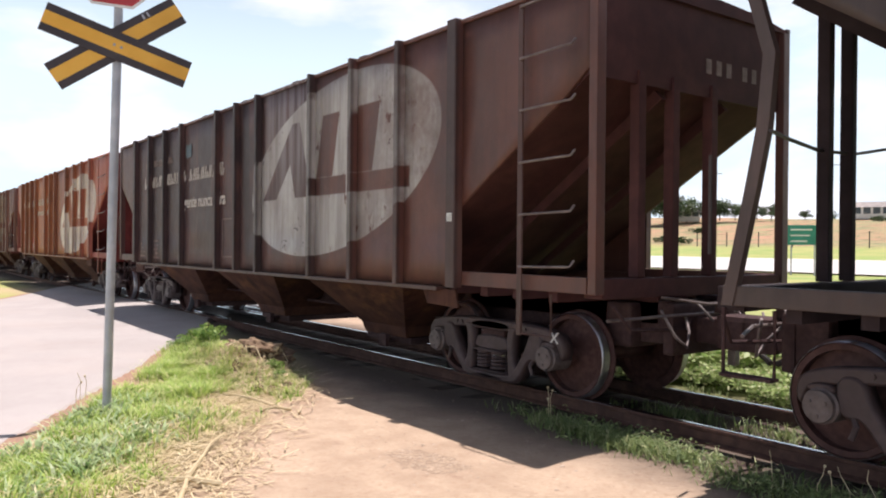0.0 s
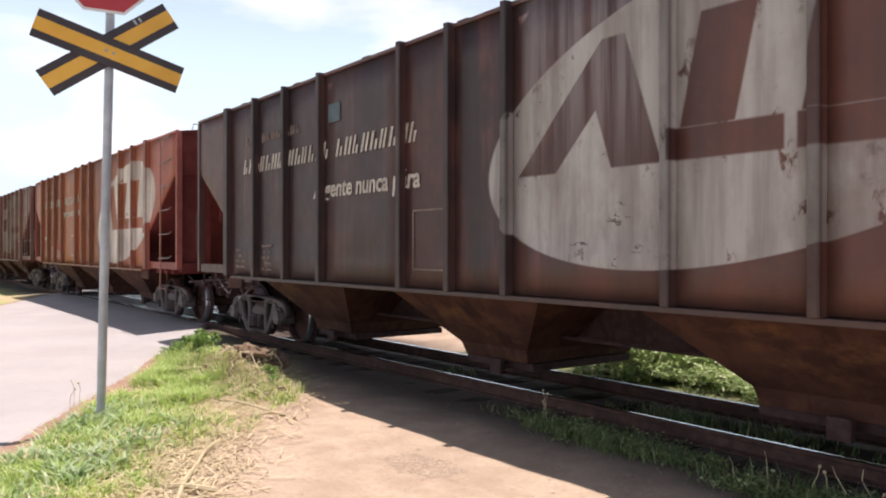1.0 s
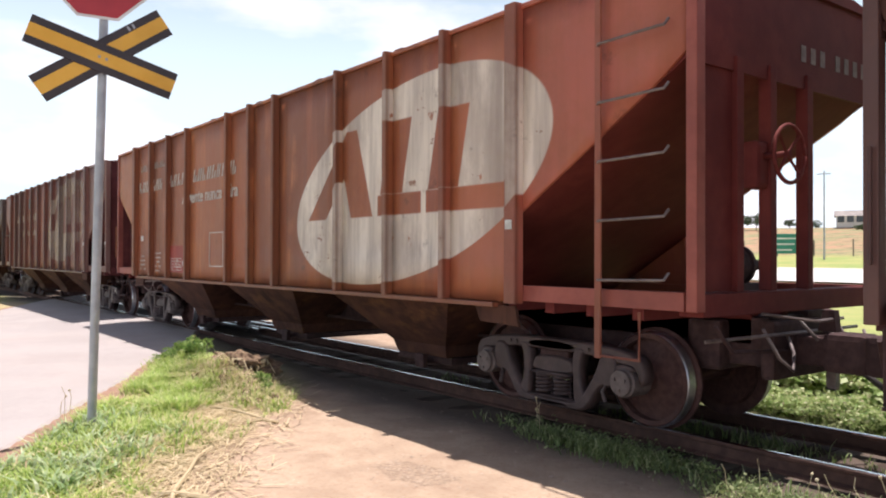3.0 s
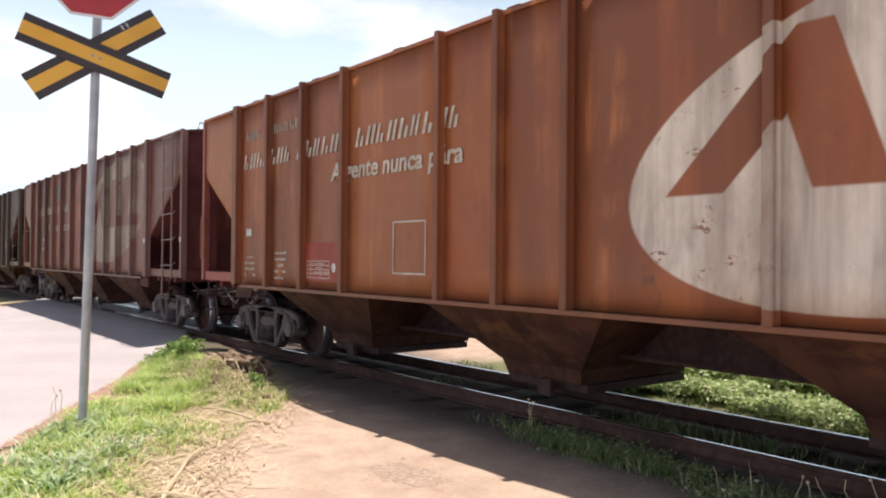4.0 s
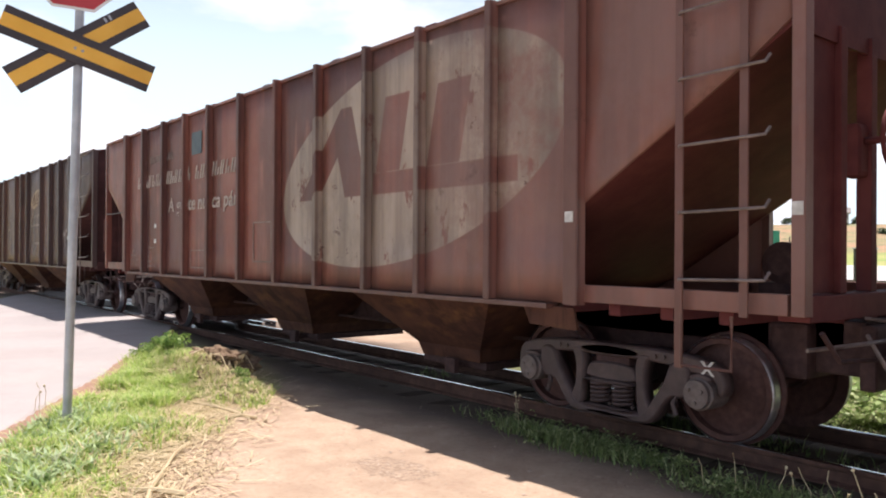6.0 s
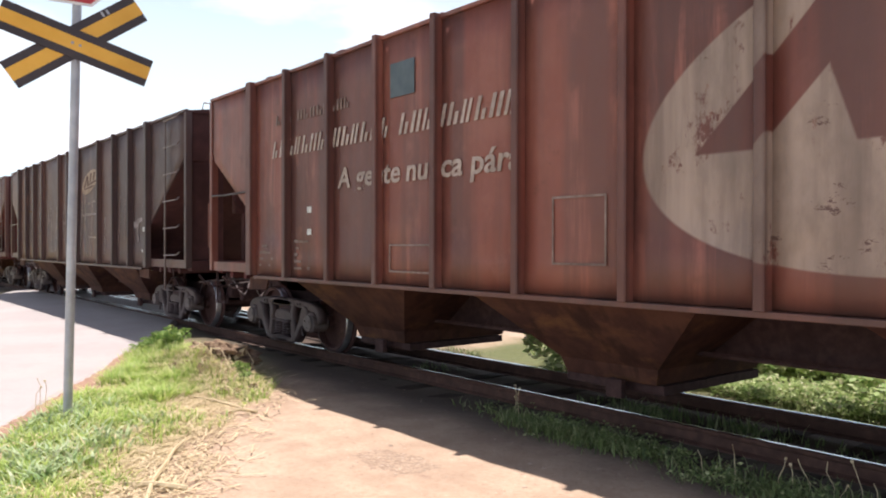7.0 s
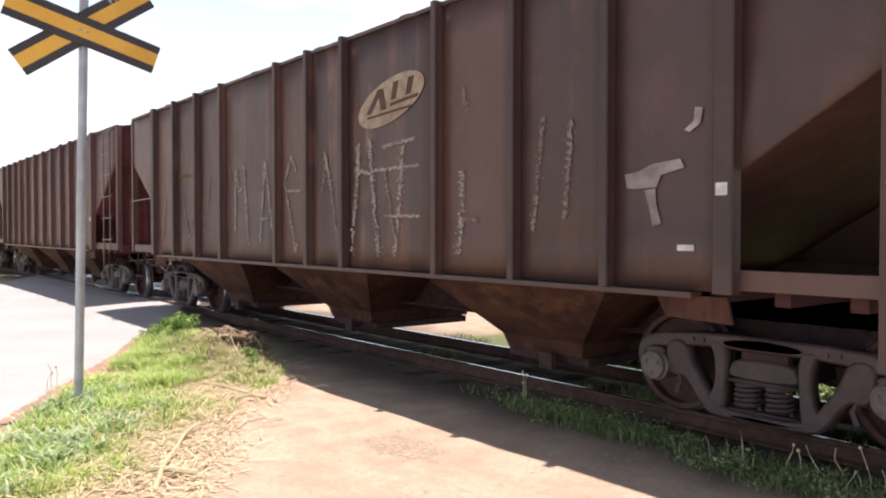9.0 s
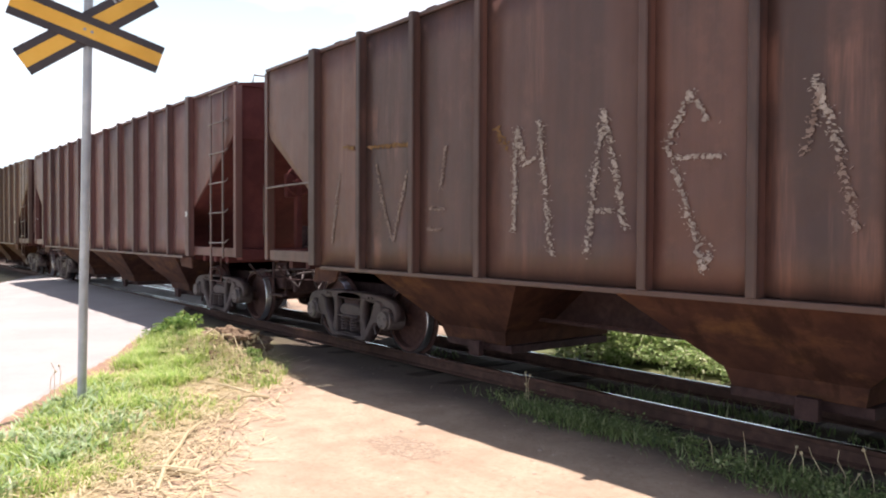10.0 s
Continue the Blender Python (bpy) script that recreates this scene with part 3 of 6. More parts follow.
def side_frame_mesh():
    """A cast three-piece side frame: straight top chord, V-shaped lower chord, two windows, spring opening and open jaws."""
    bm = bms()
    for s in (-1, 1):
        casting(bm, [(-s * 0.30, 0.56), (-s * 0.30, 0.665), (s * 0.30, 0.675), (s * 0.62, 0.66), (s * 0.86, 0.63), (s * 1.00, 0.57), (s * 1.025, 0.42), (s * 0.965, 0.36),
                     (s * 0.945, 0.47), (s * 0.88, 0.525), (s * 0.74, 0.525), (s * 0.60, 0.555), (s * 0.30, 0.575)], -0.90, -0.78)
        casting(bm, [(s * 0.58, 0.61), (s * 0.755, 0.59), (s * 0.735, 0.36), (s * 0.67, 0.32), (s * 0.58, 0.34), (s * 0.43, 0.115), (s * 0.32, 0.080), (-s * 0.22, 0.080),
                     (-s * 0.22, 0.145), (s * 0.28, 0.150), (s * 0.36, 0.20), (s * 0.52, 0.43)], -0.92, -0.79, 0.022)
        casting(bm, [(s * 0.25, 0.62), (s * 0.42, 0.62), (s * 0.345, 0.53), (s * 0.345, 0.30), (s * 0.43, 0.17), (s * 0.28, 0.11), (s * 0.262, 0.30)], -0.91, -0.80)
        casting(bm, [(s * 0.74, 0.475), (s * 0.93, 0.475), (s * 0.915, 0.53), (s * 0.755, 0.53)], -0.925, -0.70, 0.01)      # bearing adapter
        tube(bm, [(s * 0.66, -0.88, 0.40), (s * 0.61, -0.92, 0.29), (s * 0.64, -0.92, 0.21)], 0.02, 6)
        for x in (0.44, 0.52):
            prism(bm, [(s * x + 0.018 * math.cos(b), 0.615 + 0.018 * math.sin(b)) for b in np.linspace(0, 2 * math.pi, 7)[:-1]], -0.915, -0.895)
    # bolster end with its lip, spring seat
    casting(bm, [(-0.25, 0.365), (0.25, 0.365), (0.255, 0.44), (0.20, 0.52), (-0.20, 0.52), (-0.255, 0.44)], -0.885, -0.60, 0.02)
    casting(bm, [(-0.245, 0.352), (0.245, 0.352), (0.245, 0.378), (-0.245, 0.378)], -0.93, -0.70, 0.006)
    casting(bm, [(-0.24, 0.147), (0.24, 0.147), (0.24, 0.170), (-0.24, 0.170)], -0.925, -0.72, 0.006)
    return mesh_of(bm, "side_frame", CAST)


def spring_mesh():
    bm = bms()
    for x in (-0.112, 0.112):
        for k in range(5):
            lathe_z = 0.180 + 0.034 * k
            ring = [(x + 0.082 * math.cos(a), -0.855 + 0.072 * math.sin(a), lathe_z + 0.032 * i / 10) for i, a in enumerate(np.linspace(0, 2 * math.pi, 11))]
            tube(bm, ring, 0.0135, 5)
    return mesh_of(bm, "spring", CAST)


def cap_mesh():
    bm = lathe(bms(), [(0.070, -0.975), (0.100, -0.970), (0.105, -0.94), (0.118, -0.93), (0.118, -0.72)], "y", 24)
    for k in range(3):
        a = 2 * math.pi * k / 3 + 0.5
        lathe2 = [(0.058 * math.cos(a) + 0.013 * math.cos(b), 0.058 * math.sin(a) + 0.013 * math.sin(b)) for b in np.linspace(0, 2 * math.pi, 7)[:-1]]
        prism(bm, lathe2, -0.985, -0.965, "y")
    return mesh_of(bm, "bearing_cap", GREY_CAP)


def add_bogie(root, bx):
    sets = []
    sf, sp, cap = cached("sf", side_frame_mesh), cached("sp", spring_mesh), cached("cap", cap_mesh)
    wm, tr = cached("wheel", wheel_mesh), cached("tread", tread_mesh)
    for s in (1, -1):
        frame_ob = part("side_frame", sf if s > 0 else cached("sf2", lambda: mirrored(sf)), None, root, "dusty cast steel bogie side frame")
        frame_ob.location.x = bx
        part("spring", sp if s > 0 else cached("sp2", lambda: mirrored(sp)), None, frame_ob, "coil springs in the bogie")
    bol = quad_box(bms(), -0.17, 0.17, -0.86, 0.86, 0.33, 0.60, 0.02)
    part("bolster", cached("bol", lambda: mesh_of(bol, "bolster", STEEL_DARK)), None, root).location.x = bx
    for s in (-1, 1):
        bm = quad_box(bms(), s * 0.42 - 0.04, s * 0.42 + 0.04, -0.66, 0.66, 0.26, 0.36)
        for y in (-0.56, 0.56):
            prism(bm, [(s * 0.40, 0.20), (s * 0.445, 0.20), (s * 0.43, 0.50), (s * 0.36, 0.50)], y - 0.05, y + 0.05)
        part("brake_beam", cached(f"beam{s}", lambda: mesh_of(bm, "brake_beam", STEEL_DARK)), None, root).location.x = bx
        ax = tube(bms(), [(0, -0.66, 0), (0, 0.66, 0)], 0.075, 14)
        axle = part("wheelset", cached("axle", lambda: mesh_of(ax, "wheelset", STEEL_WHEEL)), None, root, "rusty wheelset with worn bright treads")
        for me, name in ((wm, "wheel"), (cached("wheel2", lambda: mirrored(wm)), "wheel"), (tr, "tread"), (cached("tread2", lambda: mirrored(tr)), "tread")):
            part(name, me, None, axle)
        for k in (0, 1):
            c = part("bearing_cap", cap if k == 0 else cached("cap2", lambda: mirrored(cap)), None, root, "grey end cap of an axle bearing")
            c.location = (bx + s * HALF_BASE, 0, WHEEL_R)
        sets.append((axle, bx + s * HALF_BASE))
    return sets


def panel(bm, outline, y, seed):
    """A dented sheet between ribs: outline rows (x0, x1) at heights."""
    rows = []
    for z, x0, x1 in outline:
        row = []
        for i in range(6):
            x = x0 + (x1 - x0) * i / 5
            bow = 0.008 * noise.noise((x * 1.1 + seed, z * 1.3, seed)) + 0.004 * noise.noise((x * 3.0, z * 2.2 + seed, 4.0)) + (0.003 if z < 1.39 else 0.0)
            row.append((x, y - abs(bow) if y < 0 else y + abs(bow), z))
        rows.append(row)
    f = [[bm.verts.new(p) for p in r] for r in rows]
    inward = 0.02 if y < 0 else -0.02
    b = [[bm.verts.new((p[0], y + inward, p[2])) for p in r] for r in rows]
    for g in (f, b):
        for r0, r1 in zip(g, g[1:]):
            for i in range(5):
                bm.faces.new((r0[i], r0[i + 1], r1[i + 1], r1[i])).smooth = True
    for g0, g1 in ((f[0], b[0]), (f[-1], b[-1])):
        for i in range(5):
            bm.faces.new((g0[i], g0[i + 1], g1[i + 1], g1[i]))
    for i in (0, 5):
        for j in range(len(rows) - 1):
            bm.faces.new((f[j][i], f[j + 1][i], b[j + 1][i], b[j][i]))
    return bm


def add_gear(root, inner):
    """Brake wheel, cylinder and valves on the end platforms."""
    bm = bms()
    ring = [(FRONT + 0.13, -0.42 + 0.21 * math.cos(a), 2.14 + 0.21 * math.sin(a)) for a in np.linspace(0, 2 * math.pi, 25)]
    tube(bm, ring, 0.016, 7)
    for k in range(4):
        a = math.pi / 4 + k * math.pi / 2
        tube(bm, [(FRONT + 0.11, -0.42, 2.14), (FRONT + 0.13, -0.42 + 0.21 * math.cos(a), 2.14 + 0.21 * math.sin(a))], 0.011, 6)
    tube(bm, [(FRONT - 0.08, -0.42, 2.14), (FRONT + 0.14, -0.42, 2.14)], 0.025, 8)
    part("brake_wheel", bm, inner, root, "round hand brake wheel on the end")
    bm = quad_box(bms(), FRONT - 0.20, FRONT - 0.06, -0.52, -0.32, 1.90, 2.26, 0.04)
    part("brake_housing", bm, inner, root)
    bm = lathe(bms(), [(0.10, -0.40), (0.17, -0.36), (0.17, 0.05), (0.19, 0.06), (0.19, 0.10), (0.06, 0.14), (0.05, 0.42)], "y", 20)
    bmesh.ops.translate(bm, verts=bm.verts[:], vec=(6.35, 0.55, 1.32))
    quad_box(bm, 6.15, 6.55, 0.2, 0.8, 1.04, 1.16)
    part("brake_cylinder", bm, STEEL_DARK, root)
    bm = lathe(bms(), [(0.12, -0.34), (0.20, -0.28), (0.20, 0.28), (0.12, 0.34)], "y", 20)
    bmesh.ops.translate(bm, verts=bm.verts[:], vec=(-5.75, 0.5, 1.48))
    quad_box(bm, -5.9, -5.6, 0.3, 0.7, 1.04, 1.32)
    part("air_reservoir", bm, STEEL_DARK, root)
    bm = quad_box(bms(), -5.95, -5.72, -0.1, 0.12, 1.30, 1.62, 0.03)
    quad_box(bm, -6.02, -5.85, -0.06, 0.2, 1.60, 2.05, 0.03)
    tube(bm, [(-5.9, 0, 1.05), (-5.9, 0, 1.35)], 0.03, 8)
    tube(bm, [(-5.95, 0.1, 2.0), (-6.2, 0.12, 2.12), (-6.45, 0.1, 2.0)], 0.022, 6)
    part("control_valve", bm, STEEL_DARK, root)


RIBS_UNEVEN = [-5.48, -4.46, -3.49, -2.51, -0.75, 0.07, 0.88, 2.55, 3.59, 4.57, 5.53]
RIBS_EVEN = [-5.43, -4.44, -3.43, -2.47, -1.51, -0.43, 0.65, 1.67, 2.69, 3.61, 4.61, 5.55]


def hopper_wagon(label, paint, inner, ribs, seed, gear=True, slope_r=(1.74, 2.66), bent=False, red_trim=False):
    root = thing("hopper_wagon", label, "freight wagon", "wagons of the passing train")
    trim = TRIM_RED if red_trim else paint
    cuts = [REAR + 0.06] + ribs + [FRONT - 0.06]
    slope_f = (1.73, 2.78)                             # cut heights: at the last rib, at the end
    for y in (-HALF, HALF):
        for k, (x0, x1) in enumerate(zip(cuts, cuts[1:])):
            rows = []
            if k in (0, len(cuts) - 2):
                lo, hi = slope_r if k == 0 else slope_f
                inner_x, end_x = (x1, x0) if k == 0 else (x0, x1)
                for i in range(9):
                    z = lo + (ROOF - lo) * i / 8
                    u = min(max((z - lo) / (hi - lo), 0.0), 1.0)
                    e = inner_x + (end_x - inner_x) * u
                    rows.append((z, min(inner_x, e), max(inner_x, e) + 0.001))
            else:
                rows = [(z, x0, x1) for z in (SILL + 0.004, 1.25, 1.385, 1.391, 1.65, 1.95, 2.25, 2.55, 2.85, 3.15, ROOF)]
            part("side_panel", panel(bms(), rows, y, seed * 7.3 + k), paint, root)
        s = -1 if y < 0 else 1
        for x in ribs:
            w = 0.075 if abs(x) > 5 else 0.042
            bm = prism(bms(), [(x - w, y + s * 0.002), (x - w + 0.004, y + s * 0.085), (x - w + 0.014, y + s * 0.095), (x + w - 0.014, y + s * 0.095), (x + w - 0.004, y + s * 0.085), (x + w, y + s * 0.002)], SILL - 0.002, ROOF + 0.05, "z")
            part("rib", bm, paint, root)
        # side sill with its bottom flange, top rail
        bm = quad_box(bms(), -5.4, 5.5, min(y - s * 0.07, y - s * 0.024), max(y - s * 0.07, y - s * 0.024), SILL, SILL + 0.10, 0.006)
        quad_box(bm, -5.3, 5.3, min(y - s * 0.06, y + s * 0.075), max(y - s * 0.06, y + s * 0.075), SILL - 0.045, SILL - 0.004, 0.006)
        part("side_sill", bm, paint, root)
        bm = quad_box(bms(), REAR + 0.04, FRONT, min(y - s * 0.03, y + s * 0.028), max(y - s * 0.03, y + s * 0.028), ROOF + 0.003, ROOF + 0.045, 0.01)
        part("top_rail", bm, paint, root)
        for x, end in ((REAR, -1), (FRONT, 1)):
            x0, x1 = sorted((x, x - end * 0.085))
            bm = quad_box(bms(), x0, x1, min(y, y - s * 0.08) - (0.02 if s < 0 else 0), max(y, y - s * 0.08) + (0.02 if s > 0 else 0), SILL + 0.02, ROOF, 0.008)
            if not (bent and end < 0 and s < 0):
                part("corner_post", bm, trim, root)
            x0, x1 = sorted((x - end * 0.114, end * 5.38))
            bm = quad_box(bms(), x0, x1, min(y, y - s * 0.07), max(y, y - s * 0.07) + 0.0, SILL + 0.02, SILL + 0.15, 0.006)
            part("end_side_sill", bm, trim, root)
        # gusset plates that reach down over the bogies
        for end in (-1, 1):
            bm = prism(bms(), [(end * 4.98, SILL - 0.03), (end * 5.52, SILL - 0.03), (end * 5.56, SILL - 0.20), (end * 5.06, SILL - 0.18)], y - 0.012, y + 0.012)
            part("gusset", bm, HOPPER, root)
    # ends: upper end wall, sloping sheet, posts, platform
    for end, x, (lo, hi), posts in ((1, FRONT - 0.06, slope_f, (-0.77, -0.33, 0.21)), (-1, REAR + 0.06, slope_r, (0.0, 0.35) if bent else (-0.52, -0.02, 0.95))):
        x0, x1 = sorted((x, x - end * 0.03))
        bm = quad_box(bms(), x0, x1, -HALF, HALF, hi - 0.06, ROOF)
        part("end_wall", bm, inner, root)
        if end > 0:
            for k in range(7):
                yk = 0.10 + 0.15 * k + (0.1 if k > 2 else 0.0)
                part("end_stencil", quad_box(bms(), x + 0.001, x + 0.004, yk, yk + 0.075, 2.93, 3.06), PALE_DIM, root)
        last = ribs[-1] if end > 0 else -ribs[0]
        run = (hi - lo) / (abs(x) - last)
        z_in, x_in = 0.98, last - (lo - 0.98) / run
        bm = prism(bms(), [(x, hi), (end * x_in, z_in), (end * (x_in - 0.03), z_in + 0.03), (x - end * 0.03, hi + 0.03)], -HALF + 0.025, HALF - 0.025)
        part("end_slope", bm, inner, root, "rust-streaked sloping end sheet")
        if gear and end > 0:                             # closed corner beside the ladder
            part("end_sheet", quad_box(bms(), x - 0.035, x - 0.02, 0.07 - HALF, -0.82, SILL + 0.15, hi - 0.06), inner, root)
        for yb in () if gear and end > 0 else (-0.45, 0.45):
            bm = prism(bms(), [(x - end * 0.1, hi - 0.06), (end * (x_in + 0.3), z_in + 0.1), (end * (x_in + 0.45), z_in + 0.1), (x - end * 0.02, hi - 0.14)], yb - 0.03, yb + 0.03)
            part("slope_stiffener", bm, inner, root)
        for yp in posts:
            x0, x1 = sorted((x + end * 0.02, x - end * 0.08))
            zt = hi + 0.05
            hw = 0.045 if end > 0 else 0.036
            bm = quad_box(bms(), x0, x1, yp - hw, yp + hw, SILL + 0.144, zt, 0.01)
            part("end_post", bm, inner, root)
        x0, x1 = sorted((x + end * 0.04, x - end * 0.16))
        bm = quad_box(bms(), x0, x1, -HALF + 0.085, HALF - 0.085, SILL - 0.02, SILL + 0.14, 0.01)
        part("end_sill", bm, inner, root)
        x0, x1 = sorted((x - end * 0.2, end * (x_in + 0.1)))
        bm = bms()
        for yb in (-0.22, 0.22):
            quad_box(bm, x0, x1, yb - 0.05, yb + 0.05, 0.72, 1.02)
        for k in range(4):
            xx = x - end * (0.5 + 0.45 * k)
            quad_box(bm, xx - 0.05, xx + 0.05, -HALF + 0.08, HALF - 0.08, 0.93, 1.03)
        part("platform_frame", bm, inner, root)
        bm = quad_box(bms(), *sorted((end * 4.2, x - end * 0.05)), -0.27, 0.27, 0.55, 0.93, 0.02)
        quad_box(bm, *sorted((end * 6.55, end * 6.85)), -0.40, 0.55, 0.50, 0.90, 0.04)
        quad_box(bm, *sorted((x - end * 0.04, x + end * 0.07)), -0.42, 0.55, 0.48, 0.92, 0.03)
        part("draft_sill", bm, STEEL_DARK, root)
        bm = bms()
        for yr, zr in ((0.75, 0.60), (0.42, 0.46)):
            tube(bm, [(end * 4.4, yr, zr), (end * 5.6, yr * 0.9, zr + 0.05), (x - end * 0.2, yr, zr + 0.16)], 0.022, 6)
        prism(bm, [(end * 6.45, 0.36), (end * 6.56, 0.36), (end * 6.62, 0.98), (end * 6.48, 0.98)], 0.60, 0.66)
        quad_box(bm, *sorted((end * 6.62, end * 6.98)), 0.72, 1.18, 0.56, 0.94, 0.04)
        part("brake_rigging", bm, STEEL_DARK, root)
        # drawgear and hoses
        bm = quad_box(bms(), *sorted((x - end * 0.3, x + end * 0.34)), -0.10, 0.10, 0.58, 0.80, 0.02)
        quad_box(bm, *sorted((x + end * 0.28, x + end * 0.60)), -0.15, 0.13, 0.55, 0.84, 0.05)
        prism(bm, [(x + end * 0.2, 0.84), (x + end * 0.34, 0.84), (x + end * 0.32, 1.0), (x + end * 0.24, 1.0)], -0.04, 0.04)
        part("coupler", bm, STEEL_DARK, root, "rusty automatic coupler")
        bm = tube(bms(), [(x + end * 0.02, 0.42, 0.80), (x + end * 0.20, 0.40, 0.72), (x + end * 0.38, 0.34, 0.50), (x + end * 0.52, 0.30, 0.42)], 0.026, 8)
        part("brake_hose", bm, DARK_METAL, root)
        bm = tube(bms(), [(x + end * 0.06, -1.15, 0.92), (x + end * 0.10, -1.0, 0.74), (x + end * 0.10, -0.3, 0.70), (x + end * 0.07, -0.18, 0.78)], 0.016, 6)
        part("uncoupling_lever", bm, STEEL_DARK, root)
        for yy in (-HALF + 0.07, HALF - 0.07) if end < 0 else ():
            bm = tube(bms(), [(x + 0.02, yy, SILL), (x + 0.02, yy, 0.57), (x + 0.38, yy, 0.57), (x + 0.38, yy, SILL)], 0.015, 6)
            quad_box(bm, x + 0.02, x + 0.38, yy - 0.05, yy + 0.05, 0.552, 0.572)
            part("step", bm, STEEL_DARK, root)
        # hoses, rods and chains that hang about the coupling
        bm = bms()
        for j, (ya, za, yb, sag) in enumerate(((-0.62, 0.88, -0.30, 0.30), (-0.20, 0.92, 0.22, 0.20), (0.30, 0.86, 0.70, 0.34))):
            xo = x + end * (0.10 + 0.05 * j)
            tube(bm, [(xo, ya, za), (xo + end * 0.08, 0.75 * ya + 0.25 * yb, za - 0.7 * sag), (xo + end * 0.14, 0.5 * (ya + yb), za - sag), (xo + end * 0.10, 0.25 * ya + 0.75 * yb, za - 0.6 * sag), (xo, yb, za - 0.05)], 0.013, 7)
        part("hanging_hose", bm, GREY_CAP, root, "dusty slack brake hoses")
        bm = tube(bms(), [(x - end * 0.05, -1.10, 0.80), (x + end * 0.12, -0.70, 0.83), (x + end * 0.12, 0.75, 0.83)], 0.014, 6)
        tube(bm, [(x + end * 0.05, -0.55, 0.98), (x + end * 0.30, -0.25, 0.93), (x + end * 0.32, 0.10, 0.94)], 0.013, 6)
        quad_box(bm, *sorted((x + end * 0.05, x + end * 0.13)), 0.38, 0.46, 0.34, 0.80, 0.015)
        part("coupler_rod", bm, RUNG, root, "worn steel rods above the coupler")
    if bent:
        bm = bms()
        path = [(-6.74, 1.02), (-6.58, 1.75), (-6.50, 2.15), (-6.46, 2.60), (-6.56, 2.95), (-6.72, 3.20), (-6.80, ROOF)]
        for (xa, za), (xb, zb) in zip(path, path[1:]):
            prism(bm, [(xa - 0.042, za), (xa + 0.042, za), (xb + 0.042, zb), (xb - 0.042, zb)], -HALF - 0.01, -HALF + 0.05)
        part("bent_corner_post", bm, paint, root, "buckled steel corner post")
        bm = tube(bms(), [(-6.45, -HALF, 2.12), (-6.7, -0.68, 2.15), (-6.8, -0.1, 2.13), (-6.8, 0.43, 2.14), (-6.75, 1.2, 2.26)], 0.014, 6)
        part("cable", bm, DARK_METAL, root)
    if gear:
        add_gear(root, inner)
    # ladder on the near side
    for s in (-1,):
        yl = s * (HALF + 0.06)
        bm = bms()
        for x in ((6.48, 6.94) if ribs is RIBS_EVEN else (6.48,)):
            prism(bm, [(x - 0.028, yl - 0.008), (x + 0.028, yl - 0.008), (x + 0.028, yl + 0.008), (x - 0.028, yl + 0.008)], 0.64 if x < 6.9 else 1.0, ROOF - 0.03, "z")
        lad = part("ladder", bm, paint, root)
        for k in range(6):
            z = 3.40 - 0.436 * k
            rung = tube(bms(), [(6.48, yl + s * 0.005, z), (6.51, yl + s * 0.04, z), (7.04, yl + s * 0.04, z + 0.01), (7.09, yl + s * 0.03, z + 0.012), (7.10, yl - s * 0.01, z + 0.06)], 0.011, 6)
            part("rung", rung, RUNG, lad)
        bm = tube(bms(), [(6.50, yl, 1.0), (6.50, yl, 0.66), (6.86, yl, 0.66), (6.86, yl, 1.0)], 0.013, 6)
        part("stirrup", bm, paint, lad)
        bm = tube(bms(), [(REAR + 0.05, s * (HALF + 0.05), 1.35), (REAR + 0.05, s * (HALF + 0.05), 2.0)], 0.012, 6)
        part("grab_iron", bm, paint, root)
    # roof: shallow arch, running board, hatches and a grab loop
    arch = [(-HALF + 0.02, ROOF + 0.03), (-0.9, ROOF + 0.09), (-0.3, ROOF + 0.12), (0.3, ROOF + 0.12), (0.9, ROOF + 0.09), (HALF - 0.02, ROOF + 0.03), (HALF - 0.02, ROOF), (-HALF + 0.02, ROOF)]
    part("roof", prism(bms(), arch, REAR + 0.06, FRONT - 0.02, "x"), inner, root)
    bm = quad_box(bms(), REAR + 0.3, FRONT - 0.3, -0.30, 0.30, ROOF + 0.15, ROOF + 0.18)
    part("running_board", bm, inner, root)
    for k in range(7):
        x = -5.1 + 1.75 * k
        bm = quad_box(bms(), x - 0.06, x + 0.10, -HALF + 0.03, -HALF + 0.20, ROOF + 0.03, ROOF + 0.085, 0.01)
        part("hatch_latch", bm, inner, root)
    bm = tube(bms(), [(FRONT - 0.12, -1.05, ROOF + 0.05), (FRONT - 0.12, -1.02, ROOF + 0.19), (FRONT - 0.12, -0.35, ROOF + 0.19), (FRONT - 0.12, -0.3, ROOF + 0.1)], 0.012, 6)
    part("roof_grab", bm, PALE_DIM, root)
    # discharge hoppers with their gates
    for hx in (-3.32, 0.0, 3.32):
        bm = bms()
        rings = []
        for z, hl, hw in ((SILL + 0.02, 1.22, HALF - 0.03), (0.43, 0.50, 0.78), (0.30, 0.46, 0.74)):
            rings.append([bm.verts.new((hx + a * hl, b * hw, z)) for a, b in ((-1, -1), (1, -1), (1, 1), (-1, 1))])
        for a, b in zip(rings, rings[1:]):
            for j in range(4):
                bm.faces.new((a[j], a[(j + 1) % 4], b[(j + 1) % 4], b[j]))
        bm.faces.new(rings[-1])
        bm.faces.new(rings[0])
        hop = part("discharge_hopper", bm, HOPPER, root, "rusty sloping discharge hopper")
        bm = quad_box(bms(), hx - 0.50, hx + 0.50, -0.70, 0.70, 0.22, 0.295, 0.008)
